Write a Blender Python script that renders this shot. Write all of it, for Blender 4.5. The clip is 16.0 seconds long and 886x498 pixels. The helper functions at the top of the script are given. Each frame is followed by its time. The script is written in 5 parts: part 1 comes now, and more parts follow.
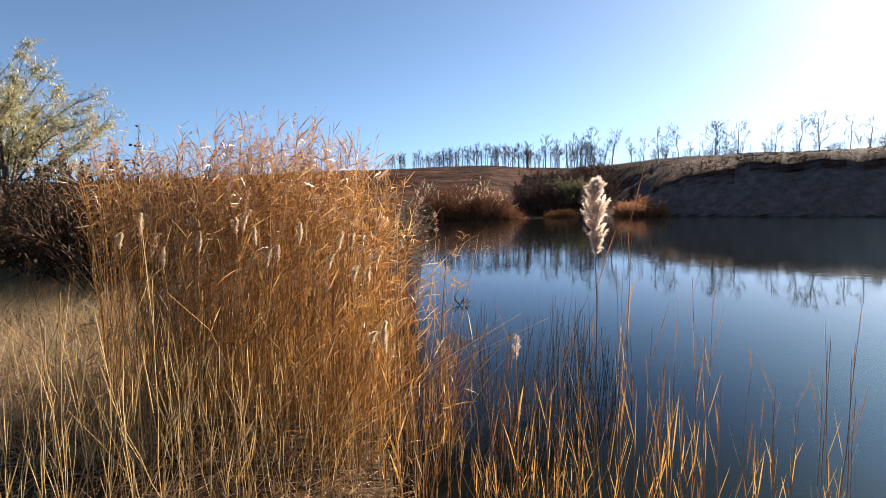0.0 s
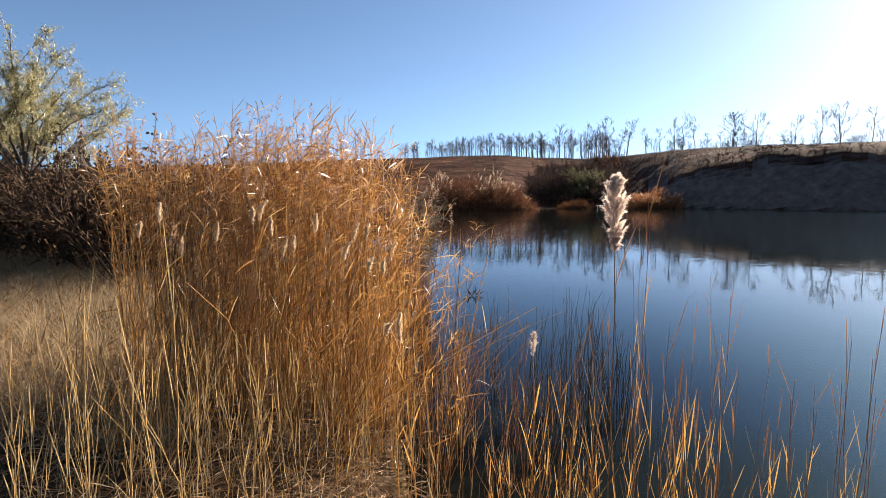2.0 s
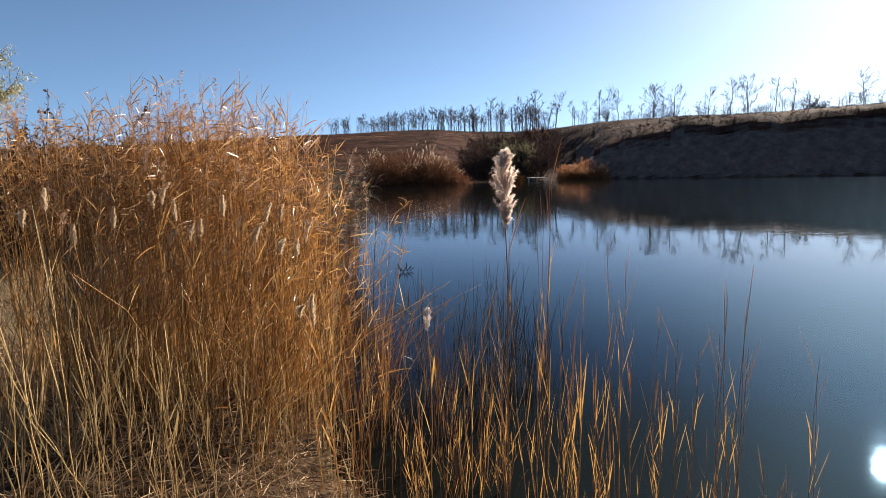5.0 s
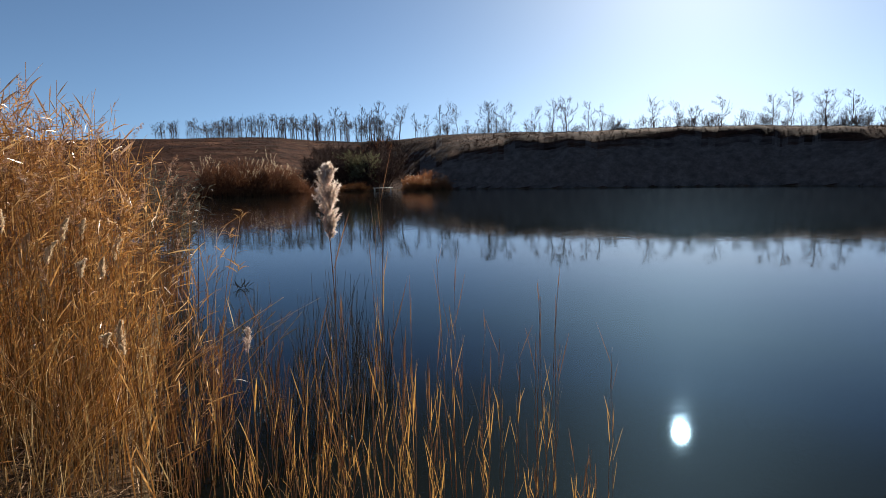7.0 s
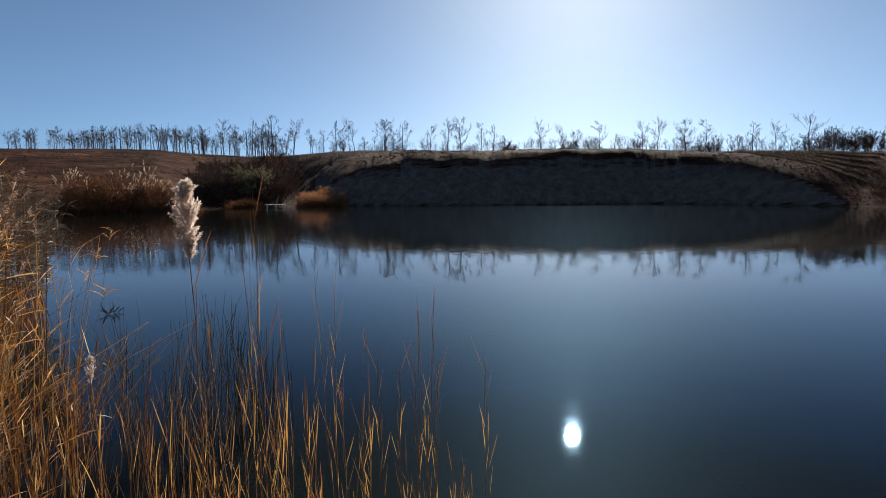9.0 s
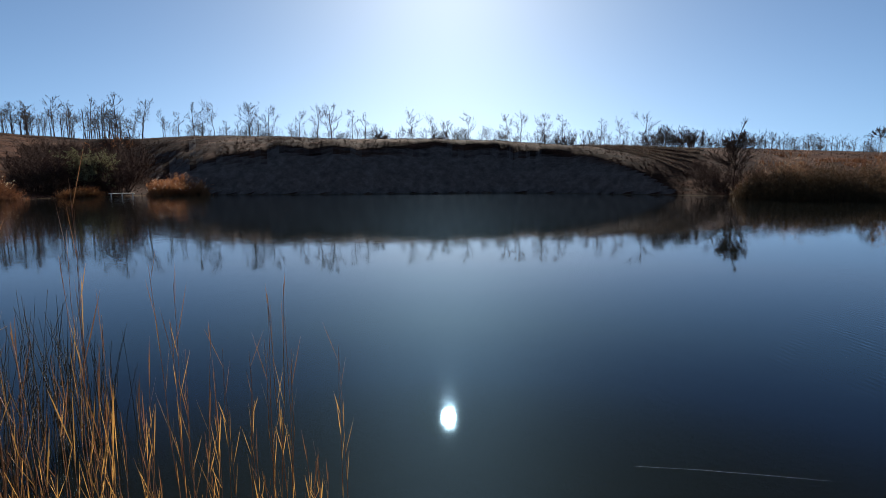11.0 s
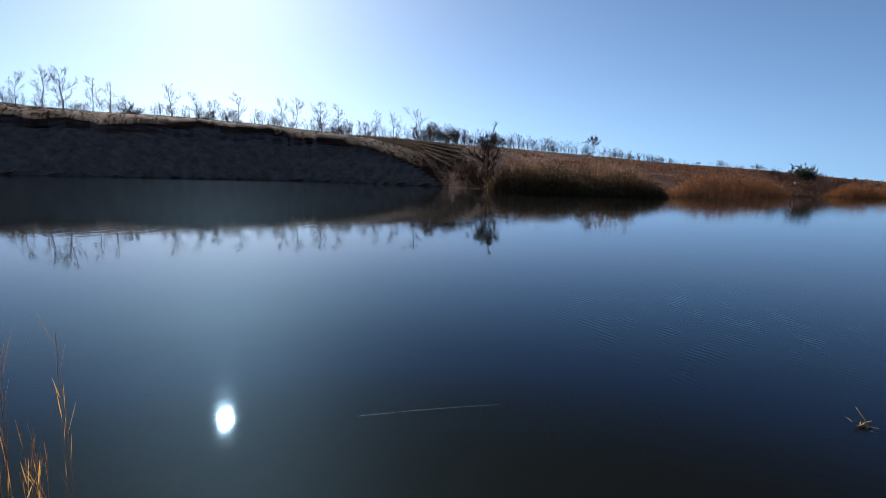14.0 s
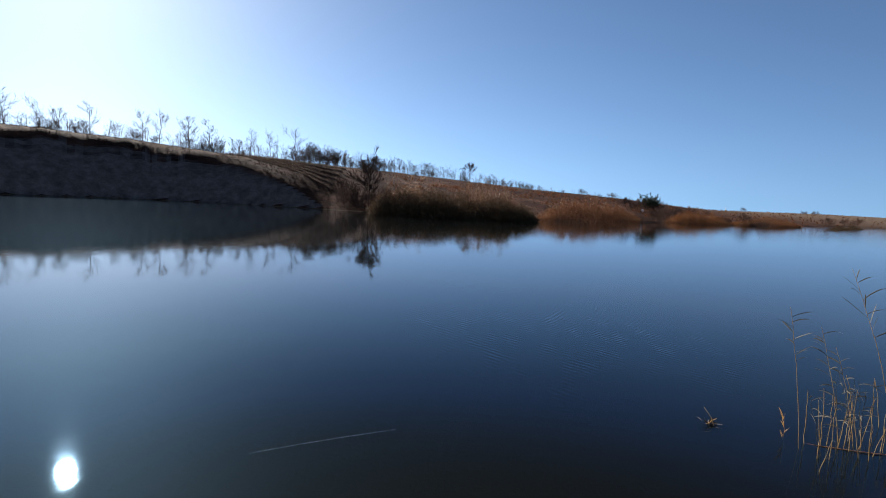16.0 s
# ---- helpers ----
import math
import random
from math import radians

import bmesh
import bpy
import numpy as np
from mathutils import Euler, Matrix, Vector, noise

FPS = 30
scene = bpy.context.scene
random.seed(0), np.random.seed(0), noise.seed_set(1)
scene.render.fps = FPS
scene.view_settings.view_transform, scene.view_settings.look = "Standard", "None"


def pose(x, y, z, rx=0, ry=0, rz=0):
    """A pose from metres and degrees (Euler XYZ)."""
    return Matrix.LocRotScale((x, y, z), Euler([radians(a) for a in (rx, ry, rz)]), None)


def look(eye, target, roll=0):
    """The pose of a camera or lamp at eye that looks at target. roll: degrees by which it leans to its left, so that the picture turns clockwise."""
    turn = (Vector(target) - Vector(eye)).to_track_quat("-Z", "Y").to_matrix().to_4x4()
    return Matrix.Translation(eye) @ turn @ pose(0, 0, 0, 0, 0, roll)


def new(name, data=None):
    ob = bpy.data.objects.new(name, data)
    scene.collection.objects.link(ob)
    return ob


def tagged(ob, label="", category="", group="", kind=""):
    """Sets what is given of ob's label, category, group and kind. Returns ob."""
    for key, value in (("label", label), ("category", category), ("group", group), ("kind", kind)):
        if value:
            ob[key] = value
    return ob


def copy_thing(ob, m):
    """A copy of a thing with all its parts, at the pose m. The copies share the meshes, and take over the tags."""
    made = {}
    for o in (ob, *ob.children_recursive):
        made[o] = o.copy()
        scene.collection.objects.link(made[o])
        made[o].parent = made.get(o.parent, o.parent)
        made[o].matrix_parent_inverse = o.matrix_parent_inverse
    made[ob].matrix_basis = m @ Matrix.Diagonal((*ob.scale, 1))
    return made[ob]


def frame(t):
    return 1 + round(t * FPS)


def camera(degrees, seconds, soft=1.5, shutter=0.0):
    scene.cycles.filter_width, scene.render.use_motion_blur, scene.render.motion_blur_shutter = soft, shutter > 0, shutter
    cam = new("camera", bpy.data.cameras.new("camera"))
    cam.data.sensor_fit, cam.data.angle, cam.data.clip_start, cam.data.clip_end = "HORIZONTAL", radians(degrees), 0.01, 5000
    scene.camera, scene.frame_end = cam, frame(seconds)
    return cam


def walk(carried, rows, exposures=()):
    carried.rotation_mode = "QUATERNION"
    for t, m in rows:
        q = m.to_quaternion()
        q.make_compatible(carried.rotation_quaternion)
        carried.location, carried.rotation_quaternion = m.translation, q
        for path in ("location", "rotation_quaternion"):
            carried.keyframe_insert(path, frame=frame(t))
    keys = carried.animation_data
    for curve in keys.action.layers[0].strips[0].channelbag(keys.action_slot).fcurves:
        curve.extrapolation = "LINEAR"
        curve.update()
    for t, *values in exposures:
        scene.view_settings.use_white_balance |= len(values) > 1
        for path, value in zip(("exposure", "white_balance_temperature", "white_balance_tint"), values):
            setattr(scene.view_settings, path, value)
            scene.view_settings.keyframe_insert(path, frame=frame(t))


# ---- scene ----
cam = camera(80.1, 16.0, 0.55)
# seconds, x, y, z, yaw, pitch, roll
ROWS = [
    (0, -0.000, 0.000, 1.849, 0.00, -4.94, 0.91),
    (0.5, -0.008, -0.001, 1.854, 0.02, -5.40, 0.76),
    (1, -0.003, 0.004, 1.858, 0.18, -5.79, 0.69),
    (1.5, -0.008, -0.005, 1.861, 0.32, -5.84, 0.48),
    (2, -0.020, -0.000, 1.866, 1.34, -6.05, 0.33),
    (2.5, -0.028, -0.004, 1.868, 3.26, -6.30, 0.33),
    (3, -0.015, -0.017, 1.867, 3.42, -6.56, 0.55),
    (3.2, -0.006, -0.024, 1.871, 3.17, -6.74, 0.60),
    (5.3, 0.133, -0.006, 1.872, -8.11, -9.13, 1.46),
    (5.5, 0.140, -0.007, 1.874, -9.77, -9.24, 1.22),
    (6, 0.151, -0.013, 1.872, -13.28, -8.98, 1.09),
    (6.5, 0.168, -0.026, 1.878, -17.47, -8.29, 0.87),
    (7, 0.188, -0.036, 1.882, -22.14, -8.13, 1.03),
    (7.5, 0.222, -0.051, 1.887, -28.12, -6.44, 0.79),
    (8, 0.232, -0.072, 1.892, -31.26, -6.27, 0.44),
    (8.5, 0.243, -0.091, 1.891, -31.92, -6.31, 0.48),
    (8.7, 0.249, -0.101, 1.889, -32.20, -6.34, 0.51),
    (11, 0.327, -0.198, 1.875, -46.69, -7.71, 0.11),
    (11.5, 0.323, -0.292, 1.890, -49.89, -7.70, -0.04),
    (12, 0.262, -0.452, 1.906, -53.91, -7.46, -0.35),
    (12.5, 0.232, -0.596, 1.937, -58.19, -7.06, -0.95),
    (13, 0.193, -0.683, 1.961, -62.35, -6.59, -1.86),
    (13.5, 0.110, -0.748, 1.962, -65.31, -7.18, -2.34),
    (14, 0.028, -0.788, 1.956, -70.08, -8.54, -2.15),
    (14.5, -0.017, -0.752, 1.968, -74.42, -8.31, -2.23),
    (15, -0.031, -0.713, 1.978, -78.14, -6.33, -2.75),
    (15.5, -0.046, -0.687, 1.980, -82.74, -5.58, -3.30),
    (16, -0.056, -0.676, 1.978, -82.94, -5.46, -3.33),
]
EXPOSURES = [(0.0, 1.92, 6850, 12), (3.2, 1.86, 6850, 12), (5.3, 1.50, 6650, 10.5), (7.0, 1.12, 6550, 9.5), (8.0, 1.06, 6520, 9.2), (8.5, 0.98, 6500, 9), (11.0, 1.06, 6400, 9), (12.5, 1.16, 6350, 10.5), (14.5, 1.30, 6300, 11.5), (16.0, 1.29, 6250, 11.5)]
walk(cam, [(t, pose(x, y, z, 90 + pitch, roll, yaw)) for t, x, y, z, yaw, pitch, roll in ROWS], EXPOSURES)

# ---- light ----
SUN_AZ, SUN_EL = 47.3, 25.4
sun_way = Vector((math.sin(radians(SUN_AZ)) * math.cos(radians(SUN_EL)), math.cos(radians(SUN_AZ)) * math.cos(radians(SUN_EL)), math.sin(radians(SUN_EL))))
world = bpy.data.worlds.new("sky")
scene.world = world
world.use_nodes = True
wn = world.node_tree
sky = wn.nodes.new("ShaderNodeTexSky")
sky.sky_type = "NISHITA"
sky.sun_disc = False
sky.sun_elevation, sky.sun_rotation = radians(SUN_EL), radians(SUN_AZ)
sky.altitude = 1500
sky.air_density, sky.dust_density, sky.ozone_density = 0.6, 0.88, 2.0
# the lowest band of the sky is clear and even in the dry air: look it up a little higher
sky_way = wn.nodes.new("ShaderNodeTexCoord")
sky_split = wn.nodes.new("ShaderNodeSeparateXYZ")
sky_join = wn.nodes.new("ShaderNodeCombineXYZ")
wn.links.new(sky_way.outputs["Generated"], sky_split.inputs[0])
lift_of = [wn.nodes.new("ShaderNodeMath") for _ in range(3)]
for n, op, value in zip(lift_of, ("MULTIPLY", "POWER", "MULTIPLY_ADD"), (-8.0, None, 0.085)):
    n.operation = op
    if value is not None:
        n.inputs[1].default_value = value
lift_of[1].inputs[0].default_value = 2.718
wn.links.new(sky_split.outputs["Z"], lift_of[0].inputs[0])
wn.links.new(lift_of[0].outputs[0], lift_of[1].inputs[1])
wn.links.new(lift_of[1].outputs[0], lift_of[2].inputs[0])
wn.links.new(sky_split.outputs["Z"], lift_of[2].inputs[2])
for axis in "XY":
    wn.links.new(sky_split.outputs[axis], sky_join.inputs[axis])
wn.links.new(lift_of[2].outputs[0], sky_join.inputs["Z"])
wn.links.new(sky_join.outputs[0], sky.inputs["Vector"])
clear_air = wn.nodes.new("ShaderNodeMix")
clear_air.data_type, clear_air.blend_type = "RGBA", "MULTIPLY"
clear_air.inputs["Factor"].default_value = 1.0
clear_air.inputs["B"].default_value = (0.90, 1.0, 0.98, 1)
wn.links.new(sky.outputs[0], clear_air.inputs["A"])
wn.links.new(clear_air.outputs["Result"], wn.nodes["Background"].inputs["Color"])
wn.nodes["Background"].inputs["Strength"].default_value = 0.056
lamp = bpy.data.lights.new("sun", "SUN")
lamp.energy, lamp.angle, lamp.color = 5.0, radians(1.25), (1.0, 0.91, 0.80)
new("sun", lamp).matrix_world = look(sun_way * 200, (0, 0, 0))


# ---- materials ----
def material(name):
    m = bpy.data.materials.new(name)
    m.use_nodes = True
    m.node_tree.nodes.clear()
    out = m.node_tree.nodes.new("ShaderNodeOutputMaterial")
    return m, m.node_tree, out


def node(nt, kind, **values):
    n = nt.nodes.new(kind)
    for key, value in values.items():
        n.inputs[key.replace("_", " ")].default_value = value
    return n


def ramp(nt, fac, stops):
    r = nt.nodes.new("ShaderNodeValToRGB")
    while len(r.color_ramp.elements) < len(stops):
        r.color_ramp.elements.new(0.5)
    for e, (p, c) in zip(r.color_ramp.elements, stops):
        e.position, e.color = p, (*c, 1)
    nt.links.new(fac, r.inputs["Fac"])
    return r.outputs["Color"]


def plant(name, colours, translucent=0.35, rough=0.6, scale=30.0, shine=0.2):
    """Dry or living plant tissue: each piece takes its own shade, light comes through thin parts."""
    m, nt, out = material(name)
    rnd = nt.nodes.new("ShaderNodeNewGeometry").outputs["Random Per Island"]
    tc = nt.nodes.new("ShaderNodeTexCoord")
    ns = node(nt, "ShaderNodeTexNoise", Scale=scale, Detail=3.0)
    nt.links.new(tc.outputs["Object"], ns.inputs["Vector"])
    mixv = nt.nodes.new("ShaderNodeMath")
    mixv.operation = "MULTIPLY_ADD"
    nt.links.new(ns.outputs["Fac"], mixv.inputs[0])
    mixv.inputs[1].default_value = 0.6
    sub = nt.nodes.new("ShaderNodeMath")
    sub.operation = "MULTIPLY_ADD"
    nt.links.new(rnd, sub.inputs[0])
    sub.inputs[1].default_value, sub.inputs[2].default_value = 0.75, -0.18
    nt.links.new(sub.outputs[0], mixv.inputs[2])
    steps = len(colours) - 1
    col = ramp(nt, mixv.outputs[0], [(i / steps, c) for i, c in enumerate(colours)])
    bsdf = node(nt, "ShaderNodeBsdfPrincipled", Roughness=rough)
    bsdf.inputs["Specular IOR Level"].default_value = shine
    nt.links.new(col, bsdf.inputs["Base Color"])
    if translucent:
        tr = nt.nodes.new("ShaderNodeBsdfTranslucent")
        nt.links.new(col, tr.inputs["Color"])
        mx = node(nt, "ShaderNodeMixShader", Fac=translucent)
        nt.links.new(bsdf.outputs[0], mx.inputs[1])
        nt.links.new(tr.outputs[0], mx.inputs[2])
        nt.links.new(mx.outputs[0], out.inputs["Surface"])
    else:
        nt.links.new(bsdf.outputs[0], out.inputs["Surface"])
    return m


def solid(name, colours, rough=0.8, scale=8.0, bump=0.3):
    m, nt, out = material(name)
    tc = nt.nodes.new("ShaderNodeTexCoord")
    ns = node(nt, "ShaderNodeTexNoise", Scale=scale, Detail=6.0)
    nt.links.new(tc.outputs["Object"], ns.inputs["Vector"])
    steps = len(colours) - 1
    col = ramp(nt, ns.outputs["Fac"], [(0.25 + 0.5 * i / steps, c) for i, c in enumerate(colours)])
    bsdf = node(nt, "ShaderNodeBsdfPrincipled", Roughness=rough)
    nt.links.new(col, bsdf.inputs["Base Color"])
    bp = node(nt, "ShaderNodeBump", Strength=bump, Distance=0.02)
    nt.links.new(ns.outputs["Fac"], bp.inputs["Height"])
    nt.links.new(bp.outputs[0], bsdf.inputs["Normal"])
    nt.links.new(bsdf.outputs[0], out.inputs["Surface"])
    return m


def ground_material():
    m, nt, out = material("dry_grass_and_soil")
    geo = nt.nodes.new("ShaderNodeNewGeometry")
    big = node(nt, "ShaderNodeTexNoise", Scale=0.09, Detail=6.0, Roughness=0.6)
    mid = node(nt, "ShaderNodeTexNoise", Scale=1.1, Detail=8.0, Roughness=0.7)
    fine = node(nt, "ShaderNodeTexNoise", Scale=22.0, Detail=6.0, Roughness=0.7)
    for n in (big, mid, fine):
        nt.links.new(geo.outputs["Position"], n.inputs["Vector"])
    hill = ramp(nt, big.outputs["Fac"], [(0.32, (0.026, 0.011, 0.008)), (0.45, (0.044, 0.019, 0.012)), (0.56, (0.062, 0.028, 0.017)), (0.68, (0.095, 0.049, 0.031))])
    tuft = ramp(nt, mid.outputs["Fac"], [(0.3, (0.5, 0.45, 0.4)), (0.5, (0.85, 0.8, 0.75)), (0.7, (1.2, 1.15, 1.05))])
    hm = nt.nodes.new("ShaderNodeMix")
    hm.data_type, hm.blend_type = "RGBA", "MULTIPLY"
    hm.inputs["Factor"].default_value = 1.0
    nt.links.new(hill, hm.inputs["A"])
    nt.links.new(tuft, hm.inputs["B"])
    # bleached and dark patches of turf, drawn out along the slope
    along = nt.nodes.new("ShaderNodeMapping")
    along.inputs["Scale"].default_value = (1.0, 1.0, 4.0)
    patchy = node(nt, "ShaderNodeTexNoise", Scale=0.3, Detail=5.0, Roughness=0.65)
    nt.links.new(geo.outputs["Position"], along.inputs["Vector"])
    nt.links.new(along.outputs[0], patchy.inputs["Vector"])
    patch = ramp(nt, patchy.outputs["Fac"], [(0.38, (0.5, 0.48, 0.47)), (0.5, (0.95, 0.93, 0.9)), (0.62, (1.5, 1.5, 1.45))])
    turf_tone = nt.nodes.new("ShaderNodeMix")
    turf_tone.data_type, turf_tone.blend_type = "RGBA", "MULTIPLY"
    turf_tone.inputs["Factor"].default_value = 1.0
    nt.links.new(hm.outputs["Result"], turf_tone.inputs["A"])
    nt.links.new(patch, turf_tone.inputs["B"])
    soil = ramp(nt, fine.outputs["Fac"], [(0.3, (0.018, 0.011, 0.007)), (0.5, (0.05, 0.031, 0.018)), (0.72, (0.13, 0.088, 0.052))])
    sep = nt.nodes.new("ShaderNodeSeparateXYZ")
    nt.links.new(geo.outputs["Position"], sep.inputs[0])
    mr = node(nt, "ShaderNodeMapRange")
    mr.inputs["From Min"].default_value, mr.inputs["From Max"].default_value = 9.0, 22.0
    reach = nt.nodes.new("ShaderNodeVectorMath")
    reach.operation = "LENGTH"
    nt.links.new(geo.outputs["Position"], reach.inputs[0])
    nt.links.new(reach.outputs["Value"], mr.inputs["Value"])
    mx = nt.nodes.new("ShaderNodeMix")
    mx.data_type = "RGBA"
    nt.links.new(mr.outputs["Result"], mx.inputs["Factor"])
    nt.links.new(soil, mx.inputs["A"])
    plain = ramp(nt, mid.outputs["Fac"], [(0.3, (0.07, 0.048, 0.034)), (0.5, (0.115, 0.083, 0.058)), (0.7, (0.165, 0.125, 0.09))])
    away = node(nt, "ShaderNodeMapRange")
    away.inputs["From Min"].default_value, away.inputs["From Max"].default_value = 175.0, 400.0
    nt.links.new(reach.outputs["Value"], away.inputs["Value"])
    steppe = nt.nodes.new("ShaderNodeMix")
    steppe.data_type = "RGBA"
    nt.links.new(away.outputs["Result"], steppe.inputs["Factor"])
    nt.links.new(turf_tone.outputs["Result"], steppe.inputs["A"])
    nt.links.new(plain, steppe.inputs["B"])
    # bare steep face in a paler tone that carries the haze over its shade
    hazed_face = ramp(nt, mid.outputs["Fac"], [(0.3, (0.062, 0.044, 0.037)), (0.5, (0.108, 0.079, 0.067)), (0.7, (0.16, 0.122, 0.104))])
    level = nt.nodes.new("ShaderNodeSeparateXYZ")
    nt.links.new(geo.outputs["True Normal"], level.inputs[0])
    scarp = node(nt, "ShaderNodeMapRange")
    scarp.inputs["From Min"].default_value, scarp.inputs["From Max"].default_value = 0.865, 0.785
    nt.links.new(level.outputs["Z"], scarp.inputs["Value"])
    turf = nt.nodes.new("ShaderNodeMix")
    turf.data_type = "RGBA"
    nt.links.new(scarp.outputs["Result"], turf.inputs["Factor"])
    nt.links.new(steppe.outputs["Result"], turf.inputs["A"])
    nt.links.new(hazed_face, turf.inputs["B"])
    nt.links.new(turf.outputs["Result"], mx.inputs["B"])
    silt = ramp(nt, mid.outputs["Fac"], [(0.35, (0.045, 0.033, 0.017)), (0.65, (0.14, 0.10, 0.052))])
    # olive silt colour, darkened with depth for the light lost in the water
    depth_shade = node(nt, "ShaderNodeMapRange")
    depth_shade.inputs["From Min"].default_value, depth_shade.inputs["From Max"].default_value = -0.06, -0.3
    nt.links.new(sep.outputs["Z"], depth_shade.inputs["Value"])
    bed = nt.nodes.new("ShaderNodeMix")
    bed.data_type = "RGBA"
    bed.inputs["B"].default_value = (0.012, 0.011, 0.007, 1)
    nt.links.new(depth_shade.outputs["Result"], bed.inputs["Factor"])
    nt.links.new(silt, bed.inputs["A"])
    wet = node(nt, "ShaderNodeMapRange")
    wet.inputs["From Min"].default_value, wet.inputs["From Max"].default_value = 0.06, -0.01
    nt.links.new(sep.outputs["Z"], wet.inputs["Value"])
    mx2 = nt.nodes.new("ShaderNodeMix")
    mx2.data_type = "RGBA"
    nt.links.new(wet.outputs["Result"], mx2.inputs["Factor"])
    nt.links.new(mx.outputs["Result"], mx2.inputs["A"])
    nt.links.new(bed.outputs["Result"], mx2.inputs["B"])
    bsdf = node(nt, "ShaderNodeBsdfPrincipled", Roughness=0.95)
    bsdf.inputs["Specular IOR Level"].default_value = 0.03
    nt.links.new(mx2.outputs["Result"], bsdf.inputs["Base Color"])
    bp = node(nt, "ShaderNodeBump", Strength=0.4, Distance=0.14)
    nt.links.new(mid.outputs["Fac"], bp.inputs["Height"])
    bp2 = node(nt, "ShaderNodeBump", Strength=0.6, Distance=0.02)
    nt.links.new(fine.outputs["Fac"], bp2.inputs["Height"])
    nt.links.new(bp.outputs[0], bp2.inputs["Normal"])
    nt.links.new(bp2.outputs[0], bsdf.inputs["Normal"])
    nt.links.new(bsdf.outputs[0], out.inputs["Surface"])
    return m


def water_material():
    m, nt, out = material("pond_water")
    geo = nt.nodes.new("ShaderNodeNewGeometry")
    # slow swell and a patch of wind ripples
    swell = node(nt, "ShaderNodeTexNoise", Scale=1.2, Detail=2.0)
    st = nt.nodes.new("ShaderNodeMapping")
    st.inputs["Scale"].default_value = (1.0, 2.2, 1.0)
    st.inputs["Rotation"].default_value = (0, 0, radians(60))
    nt.links.new(geo.outputs["Position"], st.inputs["Vector"])
    nt.links.new(st.outputs[0], swell.inputs["Vector"])
    rip = nt.nodes.new("ShaderNodeTexWave")
    rip.wave_type, rip.bands_direction, rip.wave_profile = "BANDS", "X", "SIN"
    rip.inputs["Scale"].default_value = 3.0
    rip.inputs["Distortion"].default_value = 2.2
    rip.inputs["Detail"].default_value = 1.5
    rip.inputs["Detail Scale"].default_value = 1.6
    rt = nt.nodes.new("ShaderNodeMapping")
    rt.inputs["Rotation"].default_value = (0, 0, radians(38))
    nt.links.new(geo.outputs["Position"], rt.inputs["Vector"])
    nt.links.new(rt.outputs[0], rip.inputs["Vector"])
    packs = node(nt, "ShaderNodeTexNoise", Scale=1.7, Detail=2.0)
    pt = nt.nodes.new("ShaderNodeMapping")
    pt.inputs["Rotation"].default_value = (0, 0, radians(-10))
    pt.inputs["Scale"].default_value = (0.8, 2.1, 1.0)
    nt.links.new(geo.outputs["Position"], pt.inputs["Vector"])
    nt.links.new(pt.outputs[0], packs.inputs["Vector"])
    gate = node(nt, "ShaderNodeMapRange")
    gate.inputs["From Min"].default_value, gate.inputs["From Max"].default_value = 0.44, 0.66
    nt.links.new(packs.outputs["Fac"], gate.inputs["Value"])
    level = nt.nodes.new("ShaderNodeMath")
    level.operation = "SUBTRACT"
    level.inputs[1].default_value = 0.5
    nt.links.new(rip.outputs["Fac"], level.inputs[0])
    waves = nt.nodes.new("ShaderNodeMath")
    waves.operation = "MULTIPLY"
    nt.links.new(level.outputs[0], waves.inputs[0])
    nt.links.new(gate.outputs["Result"], waves.inputs[1])
    spot = nt.nodes.new("ShaderNodeMapping")
    spot.inputs["Location"].default_value = (-8.0 / 3.7, 1.6 / 4.2, 0)
    spot.inputs["Scale"].default_value = (1 / 3.7, 1 / 4.2, 1)
    nt.links.new(geo.outputs["Position"], spot.inputs["Vector"])
    dist = nt.nodes.new("ShaderNodeVectorMath")
    dist.operation = "LENGTH"
    nt.links.new(spot.outputs[0], dist.inputs[0])
    patch = node(nt, "ShaderNodeTexNoise", Scale=0.5, Detail=2.0)
    nt.links.new(geo.outputs["Position"], patch.inputs["Vector"])
    edge = nt.nodes.new("ShaderNodeMath")
    edge.operation = "SUBTRACT"
    nt.links.new(patch.outputs["Fac"], edge.inputs[0])
    nt.links.new(dist.outputs["Value"], edge.inputs[1])
    mask = node(nt, "ShaderNodeMapRange")
    mask.inputs["From Min"].default_value, mask.inputs["From Max"].default_value = -0.45, 0.15
    nt.links.new(edge.outputs[0], mask.inputs["Value"])
    mul = nt.nodes.new("ShaderNodeMath")
    mul.operation = "MULTIPLY"
    nt.links.new(waves.outputs[0], mul.inputs[0])
    nt.links.new(mask.outputs["Result"], mul.inputs[1])
    far = node(nt, "ShaderNodeTexNoise", Scale=2.6, Detail=3.0)
    ft = nt.nodes.new("ShaderNodeMapping")
    ft.inputs["Rotation"].default_value = (0, 0, radians(40))
    ft.inputs["Scale"].default_value = (0.6, 2.4, 1.0)
    nt.links.new(geo.outputs["Position"], ft.inputs["Vector"])
    nt.links.new(ft.outputs[0], far.inputs["Vector"])
    reach = nt.nodes.new("ShaderNodeVectorMath")
    reach.operation = "LENGTH"
    nt.links.new(geo.outputs["Position"], reach.inputs[0])
    breeze = node(nt, "ShaderNodeMapRange")
    breeze.inputs["From Min"].default_value, breeze.inputs["From Max"].default_value = 10.0, 32.0
    nt.links.new(reach.outputs["Value"], breeze.inputs["Value"])
    fm = nt.nodes.new("ShaderNodeMath")
    fm.operation = "MULTIPLY"
    nt.links.new(far.outputs["Fac"], fm.inputs[0])
